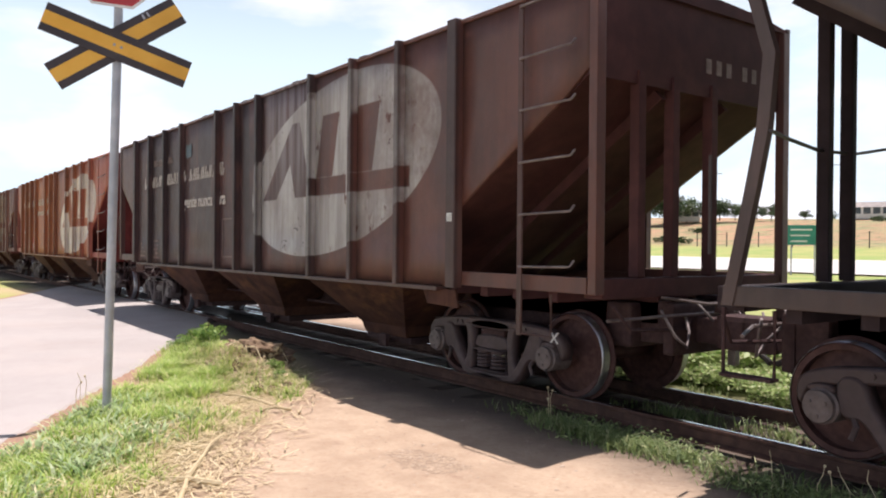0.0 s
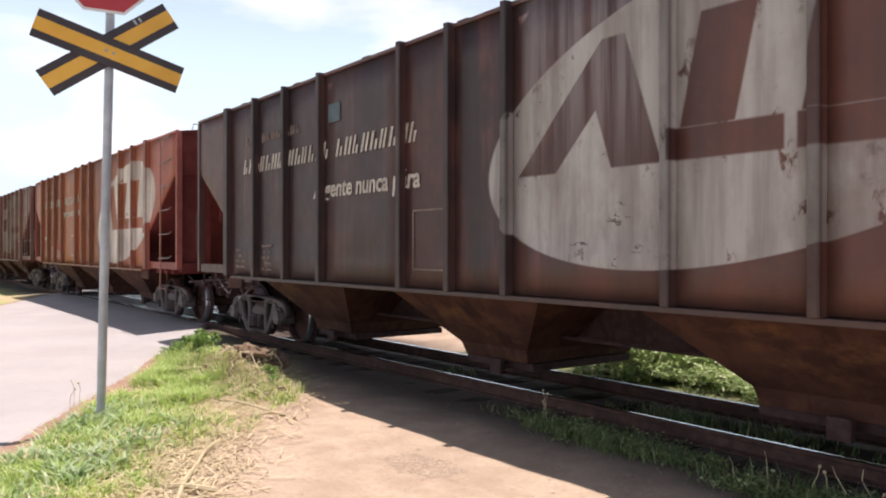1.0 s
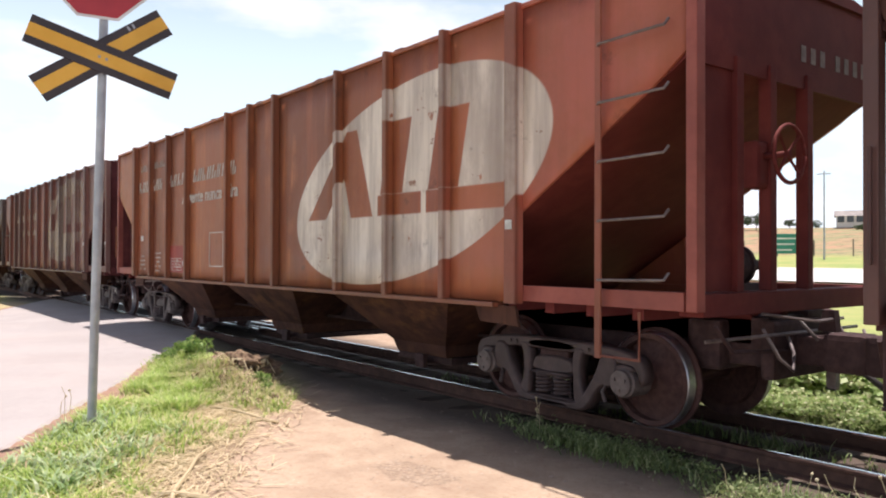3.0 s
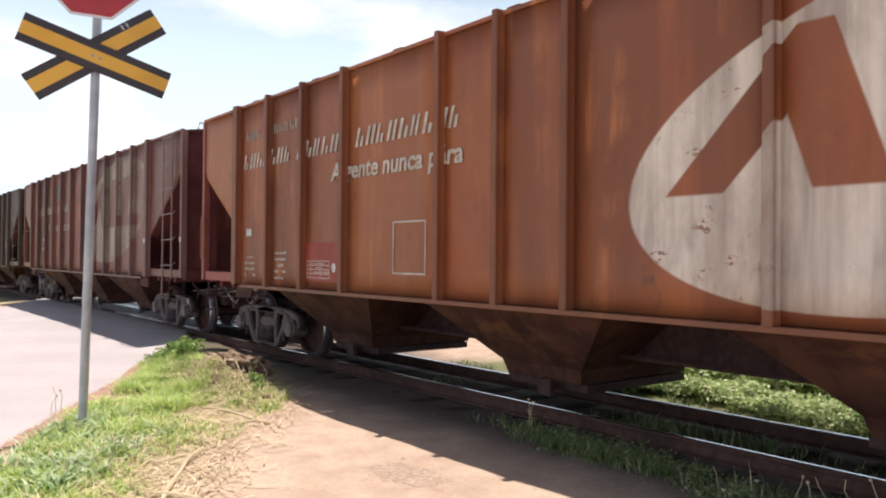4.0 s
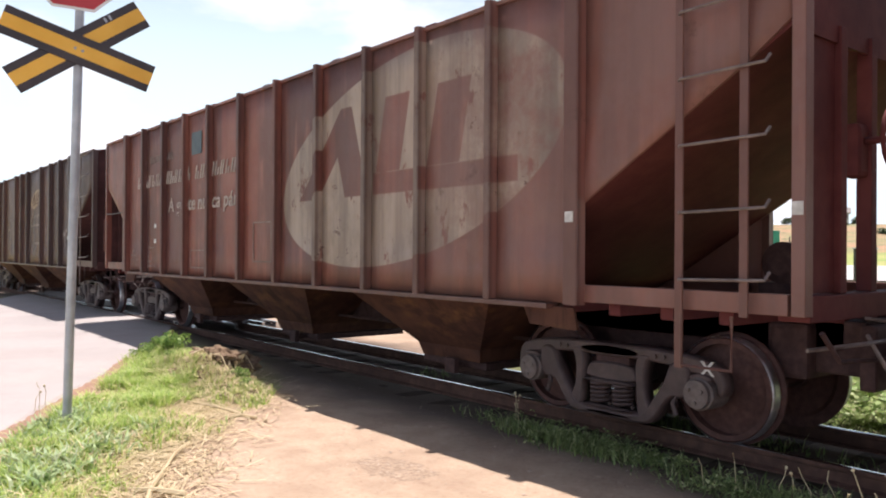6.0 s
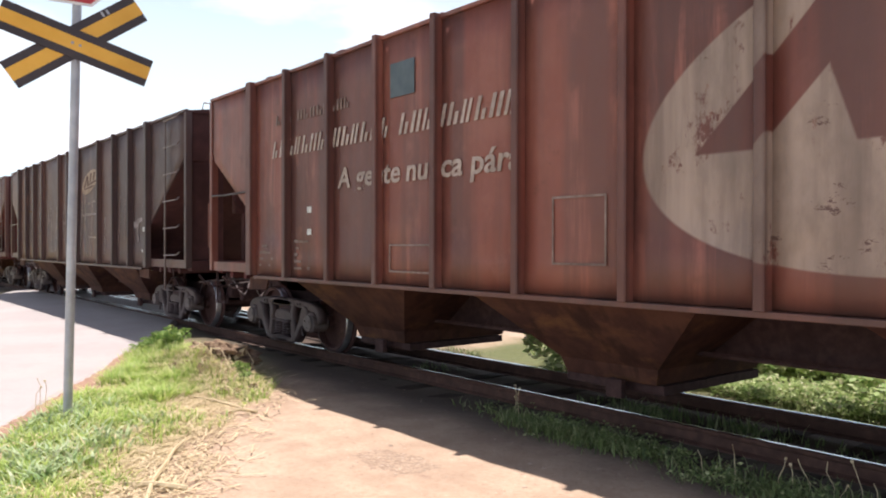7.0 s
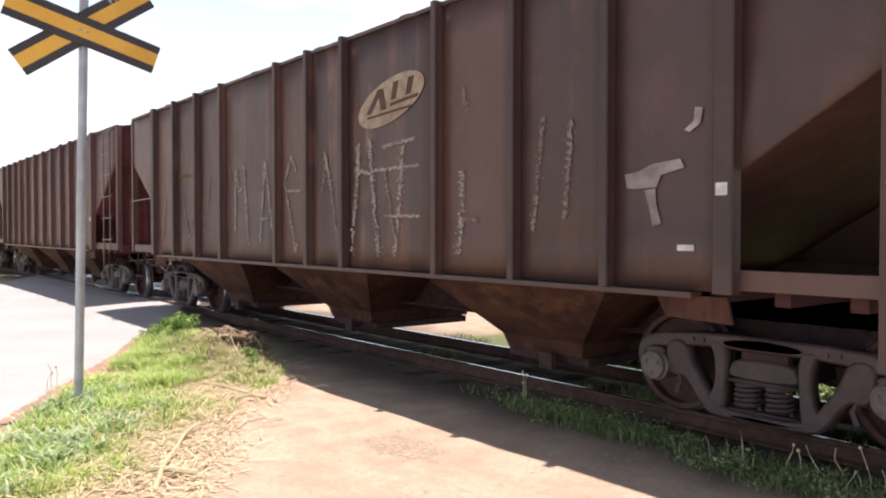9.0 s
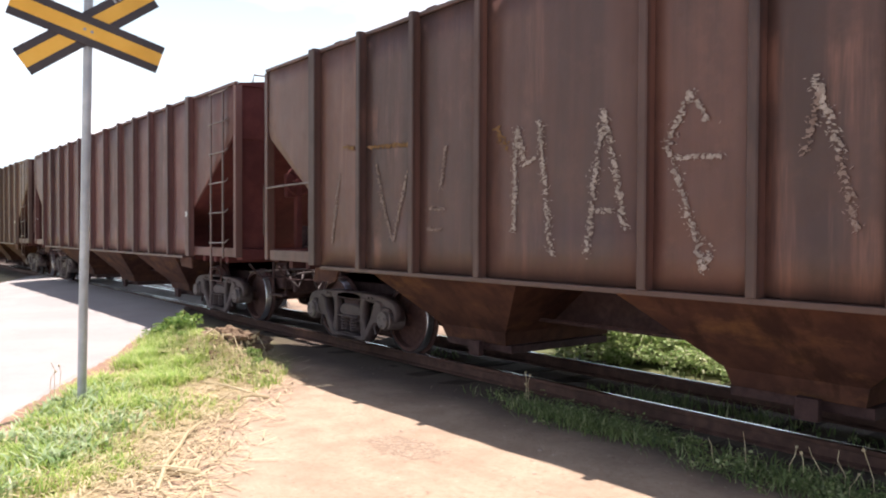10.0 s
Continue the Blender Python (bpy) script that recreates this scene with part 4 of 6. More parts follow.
        tube(bm, [(hx + 0.15, -0.84, 0.25), (hx + 0.15, 0.84, 0.25)], 0.03, 8)
        quad_box(bm, hx + 0.07, hx + 0.23, -0.88, -0.82, 0.18, 0.33, 0.01)
        part("discharge_gate", bm, STEEL_DARK, hop)
    part("tag", quad_box(bms(), ribs[-1] - 0.04, ribs[-1] + 0.04, -HALF - 0.102, -HALF - 0.0965, 1.62, 1.70), PAPER, root)
    bm = quad_box(bms(), -5.4, 5.4, -0.24, 0.24, 0.50, 1.0)
    part("centre_sill", bm, STEEL_DARK, root)
    bm = tube(bms(), [(-4.6, -0.45, 0.55), (4.6, -0.45, 0.55)], 0.02, 6)
    tube(bm, [(-4.6, 0.6, 0.46), (4.6, 0.6, 0.46)], 0.025, 6)
    part("brake_rod", bm, STEEL_DARK, root)
    sets = add_bogie(root, BOGIE_X) + add_bogie(root, -BOGIE_X)
    return root, sets


FACE = -HALF - 0.0125                  # plane of markings, just proud of the sheets


def blocks(root, name, x, z, h, letters, mat, shear=0.28, pitch=0.17, label=""):
    """Worn lettering shown as slanted bars, a mesh for each word; letters: the bars of each word."""
    for n in letters:
        for i in range(n):
            w, k = pitch * (0.70, 0.60, 0.74)[(i * 5 + n) % 3], (i * 3 + n) % 4
            bm, t = bms(), 0.35 * w
            for u, lo, hi in ((0.0, 0.0, 1.0), (w - t, 0.0, (1.0, 0.55, 1.0, 0.45)[k])):
                prism(bm, [(x + u + shear * h * lo, z + lo * h), (x + u + t + shear * h * lo, z + lo * h), (x + u + t + shear * h * hi, z + hi * h), (x + u + shear * h * hi, z + hi * h)], FACE - 0.002, FACE + 0.001)
            part(name, bm, mat, root, label)
            x += pitch
        x += pitch * 0.75


def line_frame(root, x0, x1, z0, z1, mat, w=0.018):
    bm = bms()
    for a, b, c, d in ((x0, x1, z0, z0 + w), (x0, x1, z1 - w, z1), (x0, x0 + w, z0 + w, z1 - w), (x1 - w, x1, z0 + w, z1 - w)):
        quad_box(bm, a, b, FACE - 0.002, FACE + 0.001, c, d)
    return part("painted_frame", bm, mat, root)


def patch(root, name, x0, x1, z0, z1, mat, label="", lift=0.0):
    return part(name, quad_box(bms(), x0, x1, FACE - 0.002 - lift, FACE + 0.001, z0, z1), mat, root, label)


def small_rows(root, x, z, rows, mat, w=0.34, gap=0.080, h=0.027):
    bm = bms()
    for k in range(rows):
        u, end = x, x + w * random.uniform(0.75, 1.0)
        while u < end:
            ww = random.uniform(0.04, 0.12)
            if random.random() < 0.8:
                quad_box(bm, u, u + ww, FACE - 0.002, FACE + 0.001, z - gap * k, z - gap * k + h * random.uniform(0.9, 1.4))
            u += ww + 0.012
    return part("small_lettering", bm, mat, root, kind="stuff")


def slogan(root, x, z, size, mat, span):
    """The words of the slogan, one mesh each, set out over the span."""
    made = [words(w, size, 0.0, FACE, z, 0.12) for w in ("A", "gente", "nunca", "pára")]
    widths = [max(v.co.x for v in me.vertices) - min(v.co.x for v in me.vertices) for me in made]
    gap = size * 0.28
    k = span / (sum(widths) + 3 * gap)
    for me, w in zip(made, widths):
        left = min(v.co.x for v in me.vertices)
        me.transform(Matrix.Translation((x, 0, 0)) @ Matrix.Diagonal((k, 1, 1, 1)) @ Matrix.Translation((-left, 0, 0)))
        me.materials.append(mat)
        part("slogan_word", me, None, root, "faded white painted word")
        x += k * (w + gap)


def smear(root, strokes, mat, w=0.05, label="chalky scrawl rubbed on the dirt"):
    """Broken chalk strokes along lines."""
    for (x0, z0), (x1, z1) in strokes:
        bm = bms()
        n = max(12, int(math.hypot(x1 - x0, z1 - z0) / 0.012))
        for i in range(n):
            u = i / n
            dense = 0.70 + 0.45 * noise.noise((x0 * 3 + u * 9, z0, 2.0))
            if random.random() < dense * 0.95:         # ragged curl of chalk
                x, z = x0 + (x1 - x0) * u + random.gauss(0, w * 0.22), z0 + (z1 - z0) * u + random.uniform(-0.01, 0.01)
                rx, rz, tilt = w * random.uniform(0.22, 0.58), random.uniform(0.007, 0.017), random.uniform(-0.5, 0.5)
                prism(bm, [(x + rx * math.cos(q) * random.uniform(0.55, 1.2), z + rz * math.sin(q) * random.uniform(0.5, 1.3) + tilt * rx * math.cos(q)) for q in np.linspace(0, 5.5, 8)], FACE - random.uniform(0.0005, 0.0015), FACE + 0.001)
            for _ in range(2):
                if random.random() > dense + 0.1:
                    continue
                x, z = x0 + (x1 - x0) * u + random.gauss(0, w * 0.55), z0 + (z1 - z0) * u + random.uniform(-0.02, 0.02)
                ww, hh = w * random.uniform(0.08, 0.34), random.uniform(0.002, 0.006)
                tip = random.uniform(-1.2, 1.2) * ww
                prism(bm, [(x - ww, z - tip), (x, z - hh), (x + ww, z + tip), (x + 0.2 * ww, z + hh)], FACE - random.uniform(0.0005, 0.0015), FACE + 0.001)
        part("chalk_stroke", bm, mat, root, label, "stuff")


def standard_marks(root, mat, dim, x0, x1, z, slogan_x, slogan_z, size):
    blocks(root, "stencil_number", x0 + 0.1, z + 0.40, 0.12, (3, 8), dim, 0.05, 0.15)
    blocks(root, "company_lettering", x0, z, 0.205, (7, 6, 9), mat, 0.30, (x1 - x0) / 23.6, "faded slanted white lettering")
    slogan(root, slogan_x, slogan_z, size, mat, x1 - slogan_x)
    small_rows(root, -5.25, 1.36, 4, dim)
    small_rows(root, -4.30, 1.42, 5, dim)


TRAIN = []
SPEED, GAIN, CURVE, PITCH_M, FIRST = 5.334, 0.0082, 0.00365, 15.13, 30.56


def gone(t):
    """Metres the train has run at t, from where it stands at 5 s."""
    u = t - 5.0
    return SPEED * u + GAIN * u * u + CURVE * u ** 3


def build_train():
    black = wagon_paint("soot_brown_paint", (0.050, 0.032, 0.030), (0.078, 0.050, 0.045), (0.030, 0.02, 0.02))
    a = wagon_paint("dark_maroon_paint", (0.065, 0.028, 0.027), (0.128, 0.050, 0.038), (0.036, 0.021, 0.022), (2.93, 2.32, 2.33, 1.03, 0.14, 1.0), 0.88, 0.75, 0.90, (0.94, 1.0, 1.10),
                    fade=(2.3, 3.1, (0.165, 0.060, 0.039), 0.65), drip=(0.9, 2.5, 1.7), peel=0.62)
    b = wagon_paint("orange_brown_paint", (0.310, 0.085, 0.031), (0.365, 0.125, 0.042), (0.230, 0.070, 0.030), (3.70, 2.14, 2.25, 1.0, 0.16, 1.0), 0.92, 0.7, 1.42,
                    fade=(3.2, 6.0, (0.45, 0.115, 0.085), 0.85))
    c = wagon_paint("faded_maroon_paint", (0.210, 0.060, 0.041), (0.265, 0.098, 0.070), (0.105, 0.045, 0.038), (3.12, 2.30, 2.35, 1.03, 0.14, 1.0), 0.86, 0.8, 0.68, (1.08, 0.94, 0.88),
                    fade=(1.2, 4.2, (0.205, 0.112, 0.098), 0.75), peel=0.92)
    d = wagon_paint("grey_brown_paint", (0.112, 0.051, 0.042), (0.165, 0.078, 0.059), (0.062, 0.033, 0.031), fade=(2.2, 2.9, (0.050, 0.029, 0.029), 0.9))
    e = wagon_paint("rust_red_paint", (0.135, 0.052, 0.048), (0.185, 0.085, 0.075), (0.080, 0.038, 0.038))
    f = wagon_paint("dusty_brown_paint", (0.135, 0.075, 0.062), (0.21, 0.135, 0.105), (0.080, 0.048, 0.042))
    # end colours darkened: the shade in the end bays is put into them
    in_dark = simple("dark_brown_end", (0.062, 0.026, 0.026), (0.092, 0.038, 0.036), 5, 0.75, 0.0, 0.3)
    in_black = simple("blackish_end", (0.030, 0.020, 0.022), (0.046, 0.031, 0.033), 5, 0.75, 0.0, 0.3)
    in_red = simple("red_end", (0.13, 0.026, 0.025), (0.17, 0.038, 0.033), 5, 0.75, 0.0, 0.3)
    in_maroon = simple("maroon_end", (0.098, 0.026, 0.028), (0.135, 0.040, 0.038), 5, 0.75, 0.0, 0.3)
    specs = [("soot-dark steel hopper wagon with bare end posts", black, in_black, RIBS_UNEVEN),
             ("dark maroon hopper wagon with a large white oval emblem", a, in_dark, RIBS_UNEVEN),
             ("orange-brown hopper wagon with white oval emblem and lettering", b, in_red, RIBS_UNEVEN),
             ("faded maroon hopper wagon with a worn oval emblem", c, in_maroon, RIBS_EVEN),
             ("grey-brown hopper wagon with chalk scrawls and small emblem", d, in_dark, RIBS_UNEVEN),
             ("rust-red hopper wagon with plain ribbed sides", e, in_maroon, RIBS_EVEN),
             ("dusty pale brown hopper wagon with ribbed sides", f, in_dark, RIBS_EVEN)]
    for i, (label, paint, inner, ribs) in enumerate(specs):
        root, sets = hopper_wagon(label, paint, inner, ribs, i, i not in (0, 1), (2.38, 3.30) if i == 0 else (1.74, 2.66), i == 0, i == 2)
        TRAIN.append((root, sets, FIRST - PITCH_M * i + (0.15, 0.12, 0.0, 0.0, 0.0, 0.0, 0.0)[i]))
    z, a, b, c, d, e, f = [t[0] for t in TRAIN]
    standard_marks(a, PALE, PALE_DIM, -4.95, -0.45, 2.48, -2.75, 2.02, 0.29)
    patch(a, "blue_patch", -2.36, -2.08, 2.90, 3.12, BLUE_PATCH, "dull blue painted square")
    line_frame(a, -0.58, -0.03, 1.18, 1.79, PALE_DIM)
    standard_marks(b, PALE, PALE_MID, -5.32, -0.43, 2.60, -2.85, 2.27, 0.28)
    patch(b, "red_patch", -3.46, -2.66, 1.10, 1.56, RED_PATCH, "red painted panel", -0.0015)
    table = bms()
    for zz in (1.135, 1.185, 1.235, 1.285, 1.335):
        quad_box(table, -3.41, -2.86, FACE - 0.003, FACE + 0.001, zz, zz + 0.009)
    for xx in (-3.41, -3.33, -3.08, -2.868):
        quad_box(table, xx, xx + 0.008, FACE - 0.0036, FACE + 0.001, 1.135, 1.344)
    part("painted_table", table, PALE, b, "white ruled table on the red panel")
    disc = prism(bms(), [(-2.765 + 0.045 * math.cos(v), 1.265 + 0.055 * math.sin(v)) for v in np.linspace(0, 2 * math.pi, 19)[:-1]], FACE - 0.003, FACE + 0.001)
    part("painted_disc", disc, PAPER, b, "white painted disc")
    small_rows(b, -3.31, 1.300, 3, PALE_MID, 0.42, 0.05, 0.016)
    line_frame(b, -1.56, -0.99, 1.22, 1.76, PALE)
    patch(b, "paper_tag", -5.2, -5.04, 1.67, 1.77, PAPER, "small white paper tag")
    part("grab_bar", tube(bms(), [(REAR + 0.08, -HALF - 0.02, 2.10), (-6.3, -HALF - 0.05, 2.085), (-5.55, -HALF - 0.03, 2.10)], 0.014, 6), DARK_METAL, c, "thin dark grab bar across the end bay")
    part("paper_tag", quad_box(bms(), 7.22, 7.29, -HALF - 0.026, -HALF - 0.0205, 1.62, 1.70), PAPER, c, "small white paper tag")
    part("grab_bar", tube(bms(), [(REAR + 0.08, -HALF - 0.02, 1.96), (-6.2, -HALF - 0.05, 1.97), (-5.50, -HALF - 0.03, 1.98)], 0.014, 6), RUNG, d, "thin steel grab bar across the end bay")
    for wagon, xs in ((a, (6.40, -6.20)), (c, (6.38,))):
        for xm in xs:
            bm = bms()
            for k in (-1, 1):
                prism(bm, [(xm - 0.045 * k - 0.011, 0.525), (xm - 0.045 * k + 0.011, 0.525), (xm + 0.045 * k + 0.011, 0.625), (xm + 0.045 * k - 0.011, 0.625)], -0.9035 - 0.002 * (k > 0), -0.890)
            part("chalk_cross", bm, PAPER, wagon, "white cross painted on the bogie frame")
    # brake valves on the open rear platform
    bm = quad_box(bms(), -6.48, -6.14, -0.86, -0.52, 1.14, 1.42, 0.05)
    lathe_v = lathe(bms(), [(0.10, -0.30), (0.17, -0.26), (0.17, 0.12), (0.20, 0.13), (0.20, 0.18), (0.08, 0.22)], "x", 18)
    bmesh.ops.translate(lathe_v, verts=lathe_v.verts[:], vec=(-6.12, -0.62, 1.56))
    quad_box(bm, -6.40, -6.22, -0.78, -0.58, 1.43, 1.86, 0.04)
    tube(bm, [(-6.3, -0.68, 1.80), (-6.42, -0.68, 2.02), (-6.52, -0.70, 2.10), (-6.64, -0.72, 2.04)], 0.03, 8)
    tube(bm, [(-6.70, -0.95, 1.20), (-6.5, -0.80, 1.24), (-6.3, -0.6, 1.36)], 0.014, 6)
    part("control_valve", bm, STEEL_DARK, a, "dark brake control valve with bent pipes")
    part("brake_cylinder", lathe_v, STEEL_DARK, a, "dark round brake cylinder")
    standard_marks(c, PALE_MID, PALE_DIM, -4.88, -0.42, 2.48, -3.30, 2.02, 0.31)
    patch(c, "blue_patch", -2.28, -1.88, 2.86, 3.20, BLUE_PATCH, "dull blue painted square")
    line_frame(c, -0.08, 0.46, 1.24, 1.77, PALE_DIM)
    line_frame(c, -2.30, -1.62, 1.12, 1.40, PALE_DIM)
    for zz in (1.77, 1.51):
        patch(c, "paper_tag", -3.98, -3.88, zz, zz + 0.07, PAPER, "small white paper tag")
    # small oval emblem and scrawls on the grey-brown wagon
    bm = bms()
    ring = [(1.73 + 0.59 * math.cos(v), 2.72 + 0.225 * math.sin(v) + 0.115 * math.cos(v)) for v in np.linspace(0, 2 * math.pi, 29)[:-1]]
    prism(bm, ring, FACE - 0.002, FACE + 0.001)
    em = part("small_emblem", bm, simple("ochre_emblem", (0.30, 0.215, 0.155), (0.44, 0.345, 0.275), 12), d, "worn pale ochre oval emblem")
    brown = simple("emblem_brown", (0.085, 0.048, 0.04), (0.11, 0.062, 0.05), 8)
    for pts in ([(1.30, 2.62), (1.40, 2.62), (1.62, 2.86), (1.52, 2.86)], [(1.52, 2.86), (1.62, 2.86), (1.68, 2.64), (1.58, 2.64)],
                [(1.74, 2.66), (2.22, 2.70), (2.23, 2.735), (1.75, 2.695)], [(1.755, 2.715), (1.845, 2.725), (1.90, 2.90), (1.80, 2.90)],
                [(2.01, 2.735), (2.10, 2.745), (2.16, 2.91), (2.06, 2.91)], [(1.32, 2.57), (2.1, 2.61), (2.1, 2.635), (1.32, 2.595)]):
        part("emblem_bar", prism(bms(), pts, FACE - 0.004 - 0.002 * (pts[0][0] == 1.52), FACE - 0.0025), brown, em)
    smear(d, [((1.14, 2.32), (1.10, 1.95)), ((1.10, 1.95), (0.99, 1.12)), ((1.36, 2.36), (1.40, 1.98)), ((1.40, 1.98), (1.53, 1.13)), ((1.12, 2.06), (1.39, 1.99)), ((1.12, 2.28), (1.16, 2.0)),
              ((1.60, 2.26), (2.16, 2.30)), ((1.96, 2.24), (1.91, 1.70)), ((1.91, 1.70), (1.82, 1.15)), ((2.88, 1.92), (2.87, 1.45)), ((2.87, 1.45), (2.83, 1.17))], CHALK, 0.062)
    smear(d, [((-2.09, 2.25), (-2.11, 1.38)), ((-2.08, 2.26), (-1.98, 1.95)), ((-1.98, 1.95), (-1.86, 2.0)), ((-1.82, 2.28), (-1.68, 1.20)), ((-1.15, 2.30), (-1.32, 1.20)), ((-1.15, 2.30), (-0.94, 1.40)), ((-1.26, 1.56), (-0.98, 1.55)),
              ((-0.42, 2.33), (-0.59, 2.0)), ((-0.42, 2.33), (-0.28, 2.10)), ((-0.59, 2.0), (-0.30, 1.14)), ((-0.30, 1.14), (-0.26, 1.36)), ((-0.54, 1.90), (-0.16, 1.89)), ((0.41, 2.30), (0.56, 1.85))], CHALK, 0.050)
    smear(d, [((-4.96, 2.05), (-5.14, 1.25)), ((-4.21, 2.10), (-4.09, 1.70)), ((-4.09, 1.70), (-3.90, 1.30)), ((-3.90, 1.30), (-3.64, 2.0)), ((-3.32, 1.42), (-3.10, 1.42)), ((-3.28, 1.62), (-3.06, 1.60)), ((-3.11, 1.8), (-3.04, 2.2)),
              ((0.56, 1.85), (0.66, 1.40)), ((0.44, 2.2), (0.35, 1.85)), ((1.64, 2.02), (1.72, 1.72)), ((1.72, 1.72), (1.80, 1.38)), ((2.88, 1.50), (3.08, 1.50)), ((3.79, 1.4), (3.89, 2.3)), ((4.14, 1.5), (4.19, 2.25)), ((2.89, 2.7), (2.96, 2.45))], PALE_DIM, 0.045)
    smear(d, [((1.42, 2.03), (2.24, 2.035)), ((1.64, 1.55), (2.24, 1.545))], PALE, 0.014)
    smear(d, [((-4.84, 2.34), (-4.66, 2.30)), ((-4.38, 2.29), (-3.62, 2.26)), ((-2.34, 2.30), (-2.21, 2.10))], simple("ochre_smear", (0.17, 0.095, 0.045), (0.25, 0.15, 0.075), 30, 0.85), 0.07, "ochre smear on the dirt")
    for pts in ([(4.71, 1.80), (4.82, 1.81), (4.95, 1.86), (5.17, 1.88), (5.20, 1.82), (5.02, 1.78), (4.98, 1.70), (4.80, 1.69), (4.73, 1.70)],
                [(4.88, 1.68), (4.97, 1.69), (4.98, 1.58), (5.02, 1.45), (4.95, 1.43), (4.92, 1.56)],
                [(5.28, 2.21), (5.34, 2.20), (5.32, 2.10), (5.24, 2.05), (5.20, 2.07), (5.27, 2.12)]):
        part("torn_paper", prism(bms(), pts, FACE - 0.003, FACE + 0.001), TORN, d, "torn pale paper stuck to the side")
    patch(d, "paper_tag", 5.15, 5.28, 1.265, 1.305, PAPER)
    patch(e, "paper_tag", -6.6, -6.5, 1.7, 1.75, PAPER)


build_train()


# ---- crossing sign ----
def build_sign():
    x, y = -7.10, -4.17
    g = -0.13
    face = math.degrees(math.atan2(EYE_Y - y, -x)) + 90 + 2      # the boards look up the road towards the path
    root = thing("crossing_sign", "yellow and black crossbuck and red octagon on a grey post", "road sign")
    root.matrix_basis = pose(x, y, g, 0, 1.2, face)
    bm = lathe(bms(), [(0.037, -0.15), (0.037, 4.2)], "z", 16)
    part("post", bm, GALV, root, "galvanised steel post")
    for k, tilt in enumerate((-17.0, 36.0)):
        m = Matrix.Translation((0.0, -0.045 - 0.012 * (1 - k), 3.21 + 0.035 * k)) @ Matrix.Rotation(radians(tilt), 4, "Y").inverted()
        bm = quad_box(bms(), -0.605, 0.605, -0.004, 0.004, -0.122, 0.122, 0.002)
        bm.transform(m)
        board = part("crossbuck_board", bm, SIGN_BLACK, root, "black-edged yellow board")
        bm = quad_box(bms(), -0.605, 0.605, -0.0065, -0.0045, -0.056, 0.056)
        bm.transform(m)
        part("yellow_stripe", bm, SIGN_YELLOW, board)
        for u in (-0.03, 0.03):
            bm = lathe(bms(), [(0.012, -0.0105), (0.012, -0.0068)], "y", 10)
            bm.transform(m @ Matrix.Translation((u, 0, 0.0)))
            part("bolt", bm, GALV, board)
    m = Matrix.Translation((0.0, -0.045, 3.245)) @ Matrix.Rotation(radians(36.0), 4, "Y").inverted()
    for u in (0.30, 0.345):
        bm = quad_box(bms(), u, u + 0.018, -0.0072, -0.0050, 0.066, 0.108)
        bm.transform(m)
        part("scuff", bm, GALV, root)
    r = 0.43
    pts = [(-0.05 + r * math.cos(radians(22.5 + 45 * k)), 3.945 + r * math.sin(radians(22.5 + 45 * k))) for k in range(8)]
    part("red_board", prism(bms(), pts, -0.046, -0.041), SIGN_WHITE, root, "white-edged red octagonal board")
    pts = [(-0.05 + 0.94 * (a + 0.05), 3.945 + 0.94 * (b - 3.945)) for a, b in pts]
    part("red_face", prism(bms(), pts, -0.049, -0.0465), SIGN_RED, root)


build_sign()


# ---- plants ----
def blades(name, label, spots, mat, category="grass"):
    """Bent two-piece blades: spots are (x, y, z, height, width, lean, heading)."""
    verts, faces = [], []
    for x, y, z, h, w, lean, head in spots:
        c, s = math.cos(head), math.sin(head)
        k = len(verts)
        lx, ly = lean * h * -s, lean * h * c
        verts += [(x - w * c, y - w * s, z), (x + w * c, y + w * s, z), (x - 0.7 * w * c + 0.35 * lx, y - 0.7 * w * s + 0.35 * ly, z + 0.6 * h),
                  (x + 0.7 * w * c + 0.35 * lx, y + 0.7 * w * s + 0.35 * ly, z + 0.6 * h), (x + lx, y + ly, z + h * (1.0 - 0.15 * min(lean, 1)))]
        faces += [(k, k + 1, k + 3, k + 2), (k + 2, k + 3, k + 4)]
    me = bpy.data.meshes.new(name)
    me.from_pydata(verts, [], faces)
    me.materials.append(mat)
    return tagged(new(name, me), label, category, kind="stuff")


def rnd(a, b):
    return random.uniform(a, b)


CLUMPS = ((-4.6, -1.15, 260, 0.18), (-4.1, -1.15, 420, 0.22), (-3.7, -1.08, 320, 0.2), (-4.4, 0.20, 300, 0.2), (-3.6, 0.25, 200, 0.25))


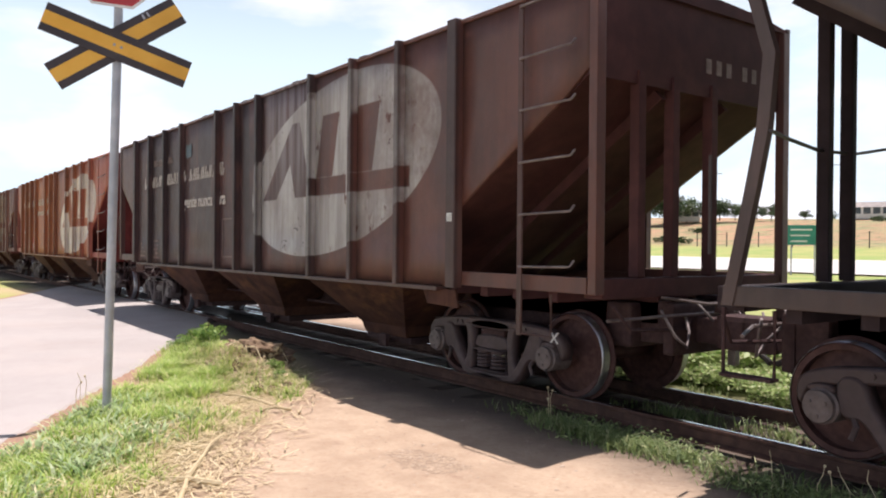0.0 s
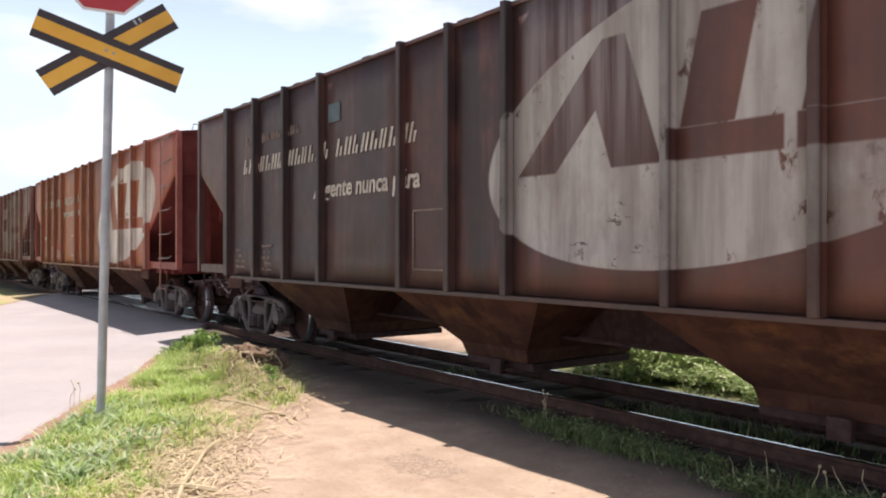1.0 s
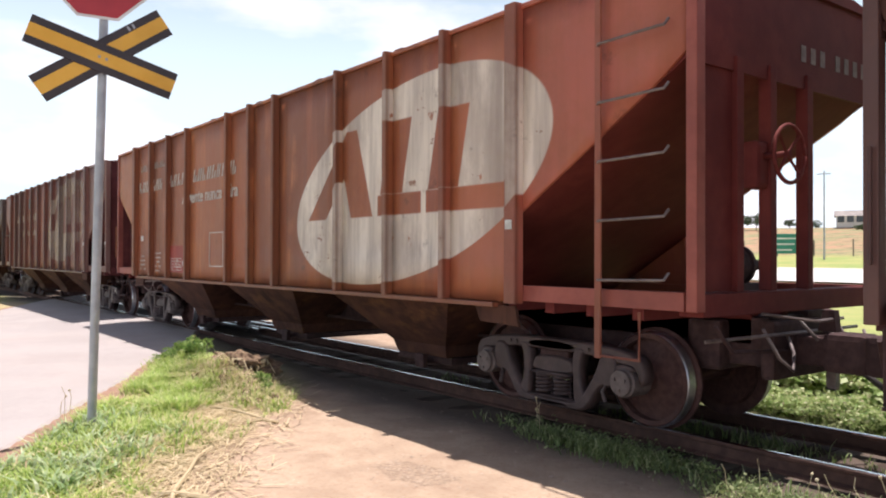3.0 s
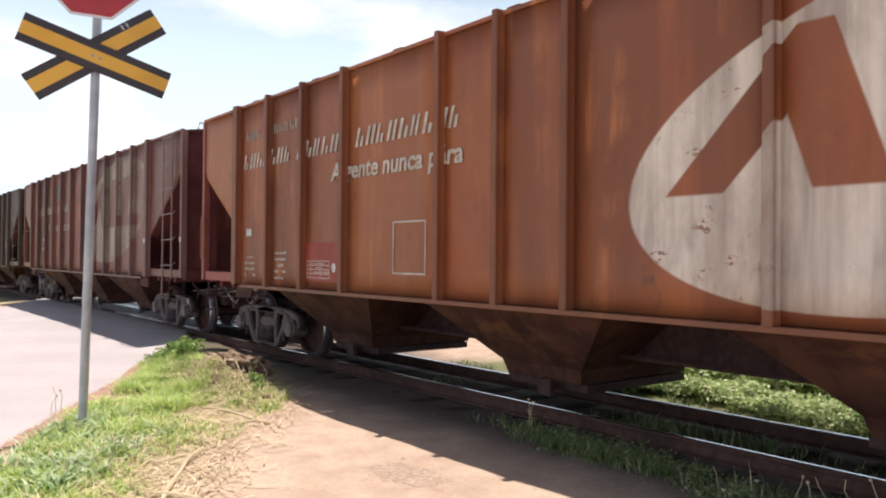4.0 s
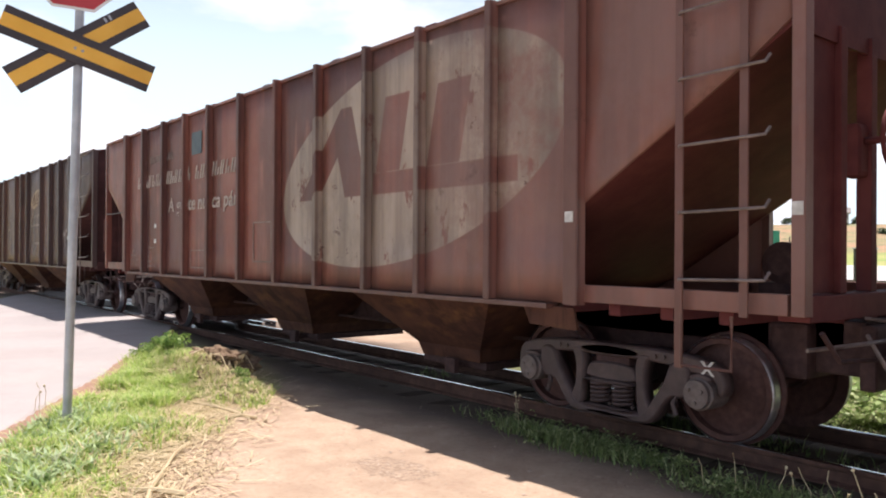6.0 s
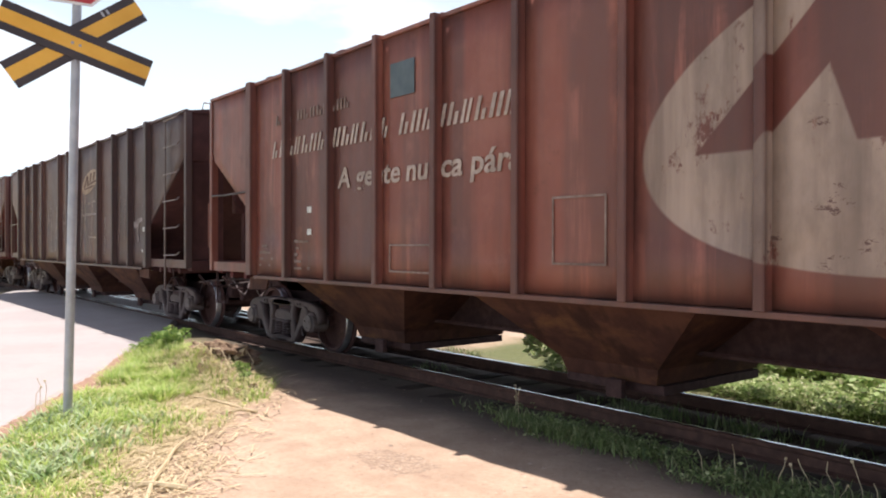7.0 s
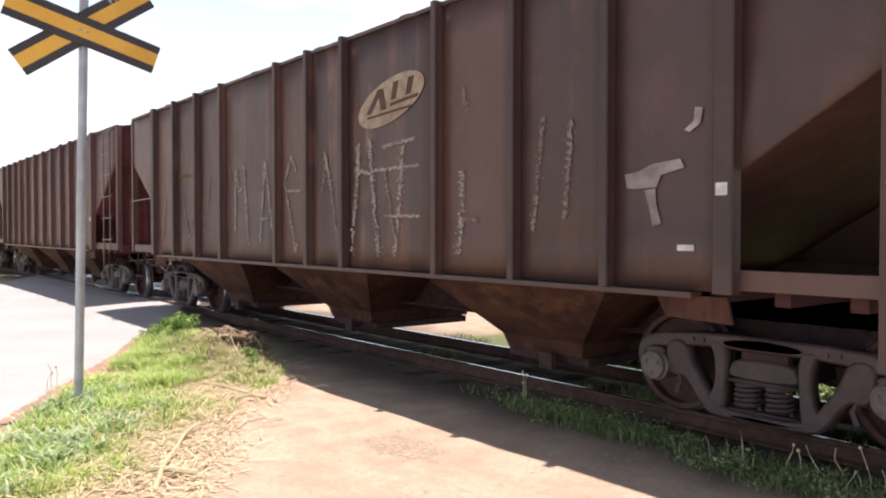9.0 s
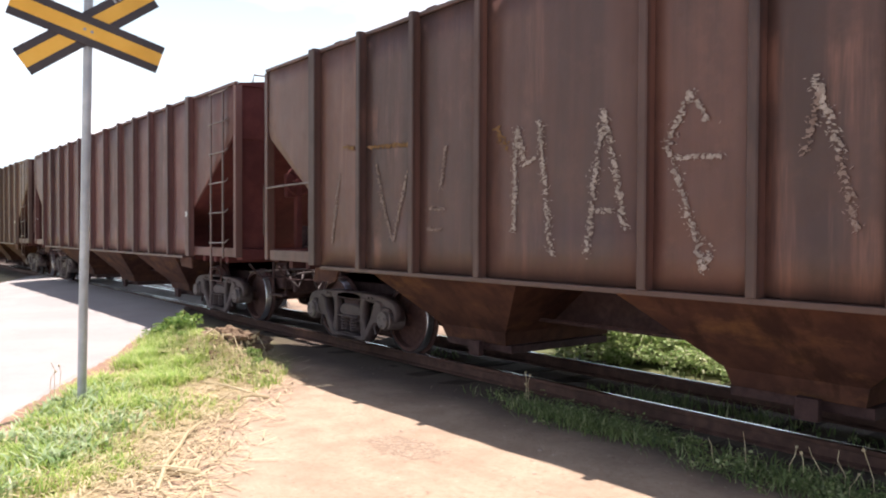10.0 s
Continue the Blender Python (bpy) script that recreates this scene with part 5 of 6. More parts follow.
def build_grass():
    spots, dry = [], []
    while len(spots) < 44000:                   # tufts, thick and thin by turns, that lean out from their hearts
        cx, cy = rnd(-11.5, -3.2), rnd(-6.4, -2.0)
        d, p = road_d(cx, cy), 0.63 * cx + 0.775 * cy + 0.45 * noise.noise((cx * 1.1, cy * 1.1, 8.0))
        if d > -0.40 + 0.18 * noise.noise((cx * 3, cy * 3, 1)) or p > -6.5:
            continue
        bare = smooth(-8.2, -6.7, p)
        thick = 0.42 + 1.0 * noise.noise((cx * 1.5, cy * 1.5, 4.0)) + 0.55 * noise.noise((cx * 4.5, cy * 4.5, 6.0))
        if random.random() > thick * (1 - 0.92 * bare):
            continue
        tall = 0.8 + 1.6 * max(0.0, noise.noise((cx * 2.6, cy * 2.6, 9.0))) + rnd(0.0, 0.5)
        r = rnd(0.02, 0.06)
        for _ in range(random.randint(7, 20)):
            a, q = rnd(0, 6.3), abs(random.gauss(0, 1))
            x, y = cx + r * q * math.cos(a), cy + r * q * math.sin(a)
            spots.append((x, y, ground_z(x, y) - 0.01, rnd(0.035, 0.10) * tall, rnd(0.003, 0.0085), rnd(0.2, 1.7), a - math.pi / 2 + random.gauss(0, 0.6)))
    for _ in range(1500):                       # taller tuft beside the clod
        a, r = rnd(0, 6.3), abs(random.gauss(0, 0.30))
        x, y = -9.75 + r * math.cos(a) * 1.1, -2.42 + r * math.sin(a) * 0.5
        spots.append((x, y, ground_z(x, y), rnd(0.06, 0.17), rnd(0.004, 0.009), rnd(0.1, 0.8), rnd(0, 6.3)))
    for _ in range(1900):                       # right of the path, round the mound
        x, y = rnd(-10.6, -7.2), rnd(-2.75, -2.05)
        if 0.63 * x + 0.775 * y > -6.4 + 0.4 * noise.noise((x, y, 3)):
            continue
        spots.append((x, y, ground_z(x, y), rnd(0.05, 0.16), rnd(0.003, 0.007), rnd(0.1, 0.9), rnd(0, 6.3)))
    blades("grass", "short bright green verge grass mixed with dry tufts", spots, GRASS)
    broad = []
    for _ in range(75):
        cx, cy = rnd(-7.4, -4.3), rnd(-5.8, -3.7)
        if road_d(cx, cy) > -0.35 or 0.63 * cx + 0.775 * cy > -6.9:
            continue
        for _ in range(26):
            x, y = cx + random.gauss(0, 0.09), cy + random.gauss(0, 0.09)
            broad.append((x, y, ground_z(x, y), rnd(0.06, 0.15), rnd(0.008, 0.018), rnd(0.5, 1.6), rnd(0, 6.3)))
    blades("broad_weeds", "pale bluish green broad-leaved weeds in the verge", broad, leafy("sage_leaves", (0.24, 0.36, 0.15), (0.40, 0.50, 0.27), (0.54, 0.58, 0.40)), "weeds")
    for _ in range(4200):
        u = random.random()
        x, y = -4.4 - 3.9 * u + random.gauss(0, 0.42), -4.60 + 2.0 * u + random.gauss(0, 0.34)
        if road_d(x, y) > -0.3 or 0.63 * x + 0.775 * y > -5.9:
            continue
        dry.append((x, y, ground_z(x, y) + rnd(0.0, 0.02), rnd(0.05, 0.22), rnd(0.002, 0.005), rnd(3.0, 9.0), rnd(0, 6.3)))
    for _ in range(2300):
        x, y = -8.4 + random.gauss(0, 0.60), -2.46 + random.gauss(0, 0.22)
        dry.append((x, y, ground_z(x, y) + rnd(0.02, 0.07), rnd(0.06, 0.25), rnd(0.002, 0.005), 4.0, rnd(0, 6.3)))
    for _ in range(4000):                       # dead blades through the turf
        x, y = rnd(-10.5, -4.0), rnd(-5.6, -2.2)
        if road_d(x, y) > -0.35 or 0.63 * x + 0.775 * y > -6.3 or noise.noise((x * 1.2, y * 1.2, 2.0)) < -0.05:
            continue
        dry.append((x, y, ground_z(x, y) + rnd(0.02, 0.07), rnd(0.04, 0.14), rnd(0.002, 0.005), 4.0, rnd(0, 6.3)))
    verts, faces = [], []
    for x, y, z, h, w, _, head in dry:          # flat lying straws
        c, s = math.cos(head), math.sin(head)
        k, t = len(verts), rnd(-0.02, 0.05)
        verts += [(x - w * c, y - w * s, z + 0.004), (x + w * c, y + w * s, z + 0.004), (x + w * c - h * s, y + w * s + h * c, z + 0.012 + t * 0.5), (x - w * c - h * s, y - w * s + h * c, z + 0.012 + t * 0.5)]
        faces.append((k, k + 1, k + 2, k + 3))
    me = bpy.data.meshes.new("straw")
    me.from_pydata(verts, [], faces)
    me.materials.append(STRAW)
    tagged(new("straw", me), "dry straw scattered along the path's edge", "straw", kind="stuff")
    for x0, y0, x1, y1, r in ((-7.55, -3.05, -6.55, -2.72, 0.012), (-6.62, -2.95, -6.55, -2.70, 0.014), (-4.55, -4.35, -5.35, -3.95, 0.016), (-5.0, -4.30, -4.75, -4.02, 0.02), (-5.3, -3.98, -5.95, -3.55, 0.011)):
        z0, z1 = ground_z(x0, y0), ground_z(x1, y1)
        mx, my = (x0 + x1) / 2 + 0.04, (y0 + y1) / 2 - 0.03
        bm = tube(bms(), [(x0, y0, z0 + r), (mx, my, (z0 + z1) / 2 + 0.05), (x1, y1, z1 + r)], r, 6)
        tagged(new("dry_stalk", mesh_of(bm, "dry_stalk", STRAW)), "bleached dry stalk lying on the ground", "stalk", "dry stalks")


def build_weeds():
    spots, stalks = [], []
    for cx, cy, n, r in ((-5.3, -0.85, 250, 0.25), (-4.7, -0.95, 900, 0.30), (-4.1, -1.0, 1000, 0.30), (-3.6, -1.05, 800, 0.28), (-3.05, -1.2, 350, 0.25), (-2.6, -1.2, 1100, 0.25),
                         (-2.2, -1.25, 1200, 0.28), (-1.7, -1.25, 1000, 0.3), (-1.2, -1.3, 800, 0.3), (-2.4, -0.85, 400, 0.3)):
        for _ in range(n // 3):
            x, y = cx + random.gauss(0, r), min(cy + random.gauss(0, r * 0.5), -0.75)
            spots.append((x, y, ground_z(x, y) - 0.01, rnd(0.03, 0.13), rnd(0.003, 0.007), rnd(0.3, 1.6), rnd(0, 6.3)))
    for cx, cy, n, r in CLUMPS:
        for _ in range(n):                      # tussocks beside the near rail
            x, y = cx + random.gauss(0, r), cy + random.gauss(0, r * 0.45)
            spots.append((x, y, ground_z(x, y) - 0.01, rnd(0.05, 0.16), rnd(0.003, 0.008), rnd(0.3, 1.5), rnd(0, 6.3)))
    for _ in range(4500):                       # weeds between and beyond the rails
        x, y = rnd(-9.0, 2.0), random.choice((rnd(-0.4, 0.45), rnd(0.7, 1.5), rnd(0.8, 1.5)))
        if noise.noise((x * 0.8, y, 6.0)) < 0.05:
            continue
        spots.append((x, y, ground_z(x, y), rnd(0.03, 0.10), rnd(0.004, 0.010), rnd(0.2, 1.2), rnd(0, 6.3)))
    blades("weeds", "low grassy weeds growing along the rail", spots, WEEDS, "weeds")
    verts, faces = [], []
    for cx, cy, n, r in ((-5.1, -0.85, 8, 0.25), (-4.6, -0.95, 22, 0.30), (-4.1, -1.0, 26, 0.30), (-3.55, -1.05, 20, 0.26), (-2.7, -1.2, 24, 0.28), (-2.2, -1.25, 30, 0.3), (-1.6, -1.3, 28, 0.35)):
        for _ in range(n):                      # small leaf whorls
            x, y = cx + random.gauss(0, r), min(cy + random.gauss(0, r * 0.45), -0.72)
            h, z = rnd(0.03, 0.15), ground_z(x, y)
            for _ in range(26):
                p = Vector((x + random.gauss(0, 0.045), y + random.gauss(0, 0.045), z + rnd(0.01, h)))
                u = Vector((random.gauss(0, 1), random.gauss(0, 1), random.gauss(0, 0.5))).normalized()
                v = u.cross(Vector((random.gauss(0, 1), random.gauss(0, 1), random.gauss(0, 1)))).normalized()
                q, k = rnd(0.008, 0.020), len(verts)
                verts += [tuple(p - u * q), tuple(p + v * q * 0.5), tuple(p + u * q), tuple(p - v * q * 0.5)]
                faces.append((k, k + 1, k + 2, k + 3))
    me = bpy.data.meshes.new("leafy_weeds")
    me.from_pydata(verts, [], faces)
    me.materials.append(WEEDS)
    tagged(new("leafy_weeds", me), "small-leaved creeping weeds beside the rail", "weeds", kind="stuff")
    for cx, cy in ((-7.95, -4.21), (-8.06, -4.14), (-7.82, -4.27), (-5.02, -0.92), (-4.96, -0.94), (-5.06, -0.9), (-2.45, -1.12), (-2.35, -1.15), (-2.28, -1.1), (-2.15, -1.05), (-2.0, -1.0), (-1.9, -1.02), (-2.7, -1.2), (-2.9, -1.25), (-2.05, -1.2)):
        h = rnd(0.16, 0.30)
        z = ground_z(cx, cy)
        top = (cx + rnd(-0.07, 0.07), cy + rnd(-0.05, 0.05), z + h)
        bm = tube(bms(), [(cx, cy, z - 0.02), (cx + rnd(-0.015, 0.015), cy, z + h * 0.4), (0.35 * cx + 0.65 * top[0] + rnd(-0.015, 0.015), cy, z + h * 0.75), top], 0.0028, 5)
        if random.random() < 0.7:
            geo = bmesh.ops.create_icosphere(bm, subdivisions=2, radius=rnd(0.007, 0.012))
            bmesh.ops.translate(bm, verts=geo["verts"], vec=top)
            for v in geo["verts"]:
                v.co += 0.003 * Vector((noise.noise(v.co * 90), noise.noise(v.co * 90 + Vector((4, 0, 0))), noise.noise(v.co * 90 + Vector((0, 4, 0)))))
        st = tagged(new("weed_stalk", mesh_of(bm, "weed_stalk", STRAW)), "thin pale seed stalk standing in rough ground", "stalk", "seed stalks")


def leaf_clump(seed, n, rx, ry, rz, size, mat, name):
    rng = random.Random(seed)
    verts, faces = [], []
    lobes = [(rng.uniform(-0.7, 0.7) * rx, rng.uniform(-0.7, 0.7) * ry, rng.uniform(0.25, 0.8) * rz, rng.uniform(0.35, 0.6)) for _ in range(9)]
    for _ in range(n):
        lx, ly, lz, lr = rng.choice(lobes)
        a, b = rng.uniform(0, 6.3), math.acos(rng.uniform(-0.5, 1))
        rr = rng.uniform(0.65, 1.05)
        p = Vector((lx + lr * rx * rr * math.sin(b) * math.cos(a), ly + lr * ry * rr * math.sin(b) * math.sin(a), max(0.0, lz + lr * rz * rr * math.cos(b) * 0.7)))
        u = Vector((rng.gauss(0, 1), rng.gauss(0, 1), rng.gauss(0, 0.5))).normalized()
        w = u.cross(Vector((rng.gauss(0, 1), rng.gauss(0, 1), rng.gauss(0, 1)))).normalized()
        s = size * rng.uniform(0.6, 1.3)
        k = len(verts)
        verts += [tuple(p - u * s), tuple(p + w * s * 0.45), tuple(p + u * s), tuple(p - w * s * 0.45)]
        faces.append((k, k + 1, k + 2, k + 3))
    me = bpy.data.meshes.new(name)
    me.from_pydata(verts, [], faces)
    me.materials.append(mat)
    return me


def build_shrubs():
    root = thing("shrub", "low leafy green shrub behind the track", "shrub", "shrubs behind the track")
    part("foliage", leaf_clump(3, 1500, 0.75, 0.55, 0.50, 0.055, SHRUB, "foliage"), None, root)
    stem = bms()
    for k in range(5):
        tube(stem, [(0, 0, -0.05), (0.2 * math.cos(k * 1.3), 0.2 * math.sin(k * 1.3), 0.2), (0.45 * math.cos(k * 1.3), 0.35 * math.sin(k * 1.3), 0.38)], 0.01, 5)
    part("stems", stem, BARK, root)
    places = [(x, rnd(1.38, 1.7)) for x in np.arange(-6.4, 3.2, 0.36)] + [(x, rnd(1.85, 2.5)) for x in np.arange(-6.6, 3.2, 0.42)] + [(x, rnd(2.7, 3.6)) for x in np.arange(-7.0, 3.2, 0.5)] + [(x, rnd(3.9, 5.0)) for x in np.arange(-7.5, 3.0, 0.9)]
    root.matrix_basis = pose(places[0][0], places[0][1], ground_z(*places[0]), 0, 0, 20)
    for x, y in places[1:]:
        c = copy_thing(root, pose(x, y, ground_z(x, y) - 0.02, 0, 0, rnd(0, 360)))
        k = rnd(0.65, 1.1) if y > 1.8 else rnd(0.42, 0.6)
        c.scale = (k, k, k * rnd(0.8, 1.1))


def build_pebbles():
    """Loose chips and pebbles on the trodden soil, thickest on one rough patch."""
    bm0 = bms()
    bmesh.ops.create_icosphere(bm0, subdivisions=1, radius=1.0)
    base, tri = [v.co.copy() for v in bm0.verts], [[v.index for v in f.verts] for f in bm0.faces]
    bm0.free()
    verts, faces = [], []
    for i in range(620):
        if i < 230:
            x, y, r = -4.55 + random.gauss(0, 0.28), -2.62 + random.gauss(0, 0.16), rnd(0.003, 0.010)
        else:
            x, y, r = rnd(-8.0, -1.5), rnd(-4.6, -0.8), abs(random.gauss(0.004, 0.004)) + 0.002
            if 0.63 * x + 0.775 * y < -6.3:
                continue
        z, k = ground_z(x, y), len(verts)
        sx, sy, sz = r * rnd(0.7, 1.5), r * rnd(0.7, 1.5), r * rnd(0.2, 0.45)
        verts += [(x + c.x * sx, y + c.y * sy, z + c.z * sz + sz * 0.2) for c in base]
        faces += [[k + j for j in f] for f in tri]
    me = bpy.data.meshes.new("pebbles")
    me.from_pydata(verts, [], faces)
    me.materials.append(simple("pale_pebble", (0.36, 0.28, 0.215), (0.50, 0.41, 0.33), 30, 0.9))
    tagged(new("pebbles", me), "small pale chips scattered on the bare soil", "pebbles", kind="stuff")


def build_clod():
    bm = bms()
    bmesh.ops.create_icosphere(bm, subdivisions=5, radius=0.30)
    hollow = Vector((-0.26, -0.95, 0.06)).normalized()
    for v in bm.verts:
        d = v.co.normalized()
        v.co *= 1 + 0.42 * noise.noise(v.co * 6.5) + 0.25 * noise.noise(v.co * 17) + 0.10 * noise.noise(v.co * 45)
        v.co *= 1 - 0.75 * smooth(0.72, 0.95, d.dot(hollow))
        v.co.z = max(v.co.z * 0.60, -0.16)
        v.co.x *= 1.35
    mat = simple("dug_earth", (0.115, 0.072, 0.050), (0.31, 0.225, 0.145), 16, 0.95, 0.0, 0.8)
    ob = tagged(new("clod", mesh_of(bm, "clod", mat)), "dug-up clod of brown earth with dry roots", "earth clod")
    ob.matrix_basis = pose(-8.68, -2.13, 0.07, 0, 8, 30)
    for k in range(34):
        a, b = rnd(-2.9, 0.5), rnd(-0.1, 1.0)
        p = Vector((0.30 * math.cos(a), 0.22 * math.sin(a), 0.10 * b + 0.02))
        q = p + Vector((rnd(-0.2, 0.2), rnd(-0.14, 0.02), rnd(-0.12, 0.04)))
        part("root", tube(bms(), [tuple(0.6 * p), tuple(p + Vector((0, -0.02, 0.05))), tuple(q)], rnd(0.004, 0.011), 5), STRAW, ob)
    small = bms()
    for k in range(46):                         # crumbs and broken sods down the near slope
        x, y, r = min(-8.3 + random.gauss(0, 0.55), -7.4), -2.46 + random.gauss(0, 0.13), rnd(0.015, 0.055)
        geo = bmesh.ops.create_icosphere(small, subdivisions=2, radius=r, matrix=Matrix.Translation((x, y, ground_z(x, y) + r * 0.4)))
        for v in geo["verts"]:
            v.co += Vector((noise.noise(v.co * 22), noise.noise(v.co * 22 + Vector((5, 0, 0))), noise.noise(v.co * 22 + Vector((0, 5, 0))))) * r * 0.7
    tagged(new("crumbs", mesh_of(small, "crumbs", mat)), "crumbled brown sods on the mound", "earth", kind="stuff")
    # leafy dark green plants on the mound
    root = thing("mound_plant", "leafy dark green weed on the mound", "weed", "weeds on the mound")
    part("foliage", leaf_clump(11, 620, 0.22, 0.18, 0.26, 0.030, MOUND_LEAF, "foliage"), None, root)
    part("stem", tube(bms(), [(0, 0, -0.05), (0.02, 0, 0.14), (0.05, 0.02, 0.30)], 0.007, 5), BARK, root)
    places = [(-9.78, -2.36, 1.0), (-10.05, -2.46, 0.75), (-9.50, -2.44, 0.7), (-8.05, -2.22, 0.55), (-9.25, -2.52, 0.45), (-7.75, -2.30, 0.45), (-10.3, -2.55, 0.6), (-9.86, -2.50, 0.62)]
    root.matrix_basis = pose(places[0][0], places[0][1], ground_z(-9.78, -2.36), 0, 0, 10)
    for x, y, k in places[1:]:
        c = copy_thing(root, pose(x, y, ground_z(x, y), 0, 0, rnd(0, 360)))
        c.scale = (k, k, k)


build_grass()
build_weeds()
build_shrubs()
build_clod()
build_pebbles()


# ---- beyond the meadow ----
def build_tree(root, seed, h, spread_m):
    rng = random.Random(seed)
    bm = tube(bms(), [(0, 0, -0.3), (0.05 * h * rng.uniform(-1, 1), 0, 0.35 * h), (0.05 * h * rng.uniform(-1, 1), 0.02 * h, 0.75 * h)], 0.028 * h, 8)
    for k in range(7):
        a = rng.uniform(0, 6.3)
        z = h * rng.uniform(0.4, 0.72)
        tube(bm, [(0, 0, z), (0.5 * spread_m * math.cos(a) * 0.5, 0.5 * spread_m * math.sin(a) * 0.5, z + 0.08 * h), (0.8 * spread_m * math.cos(a) * 0.5, 0.8 * spread_m * math.sin(a) * 0.5, z + 0.2 * h)], 0.009 * h, 6)
    part("trunk", bm, BARK, root)
    verts, faces = [], []
    lobes = [(rng.uniform(-0.45, 0.45) * spread_m, rng.uniform(-0.45, 0.45) * spread_m, h * rng.uniform(0.32, 0.86), rng.uniform(0.14, 0.26) * spread_m) for _ in range(20)]
    for _ in range(2600):
        lx, ly, lz, lr = rng.choice(lobes)
        d = Vector((rng.gauss(0, 1), rng.gauss(0, 1), rng.gauss(0, 0.7))).normalized() * lr * rng.uniform(0.5, 1.1)
        p = Vector((lx, ly, lz)) + Vector((d.x, d.y, d.z * 0.8))
        u = Vector((rng.gauss(0, 1), rng.gauss(0, 1), rng.gauss(0, 0.4))).normalized()
        w = u.cross(Vector((rng.gauss(0, 1), rng.gauss(0, 1), 1))).normalized()
        s = 0.040 * h * rng.uniform(0.6, 1.3)
        k = len(verts)
        verts += [tuple(p - u * s), tuple(p + w * s * 0.6), tuple(p + u * s), tuple(p - w * s * 0.6)]
        faces.append((k, k + 1, k + 2, k + 3))
    me = bpy.data.meshes.new("crown")
    me.from_pydata(verts, [], faces)
    me.materials.append(TREE_LEAF)
    part("crown", me, None, root)


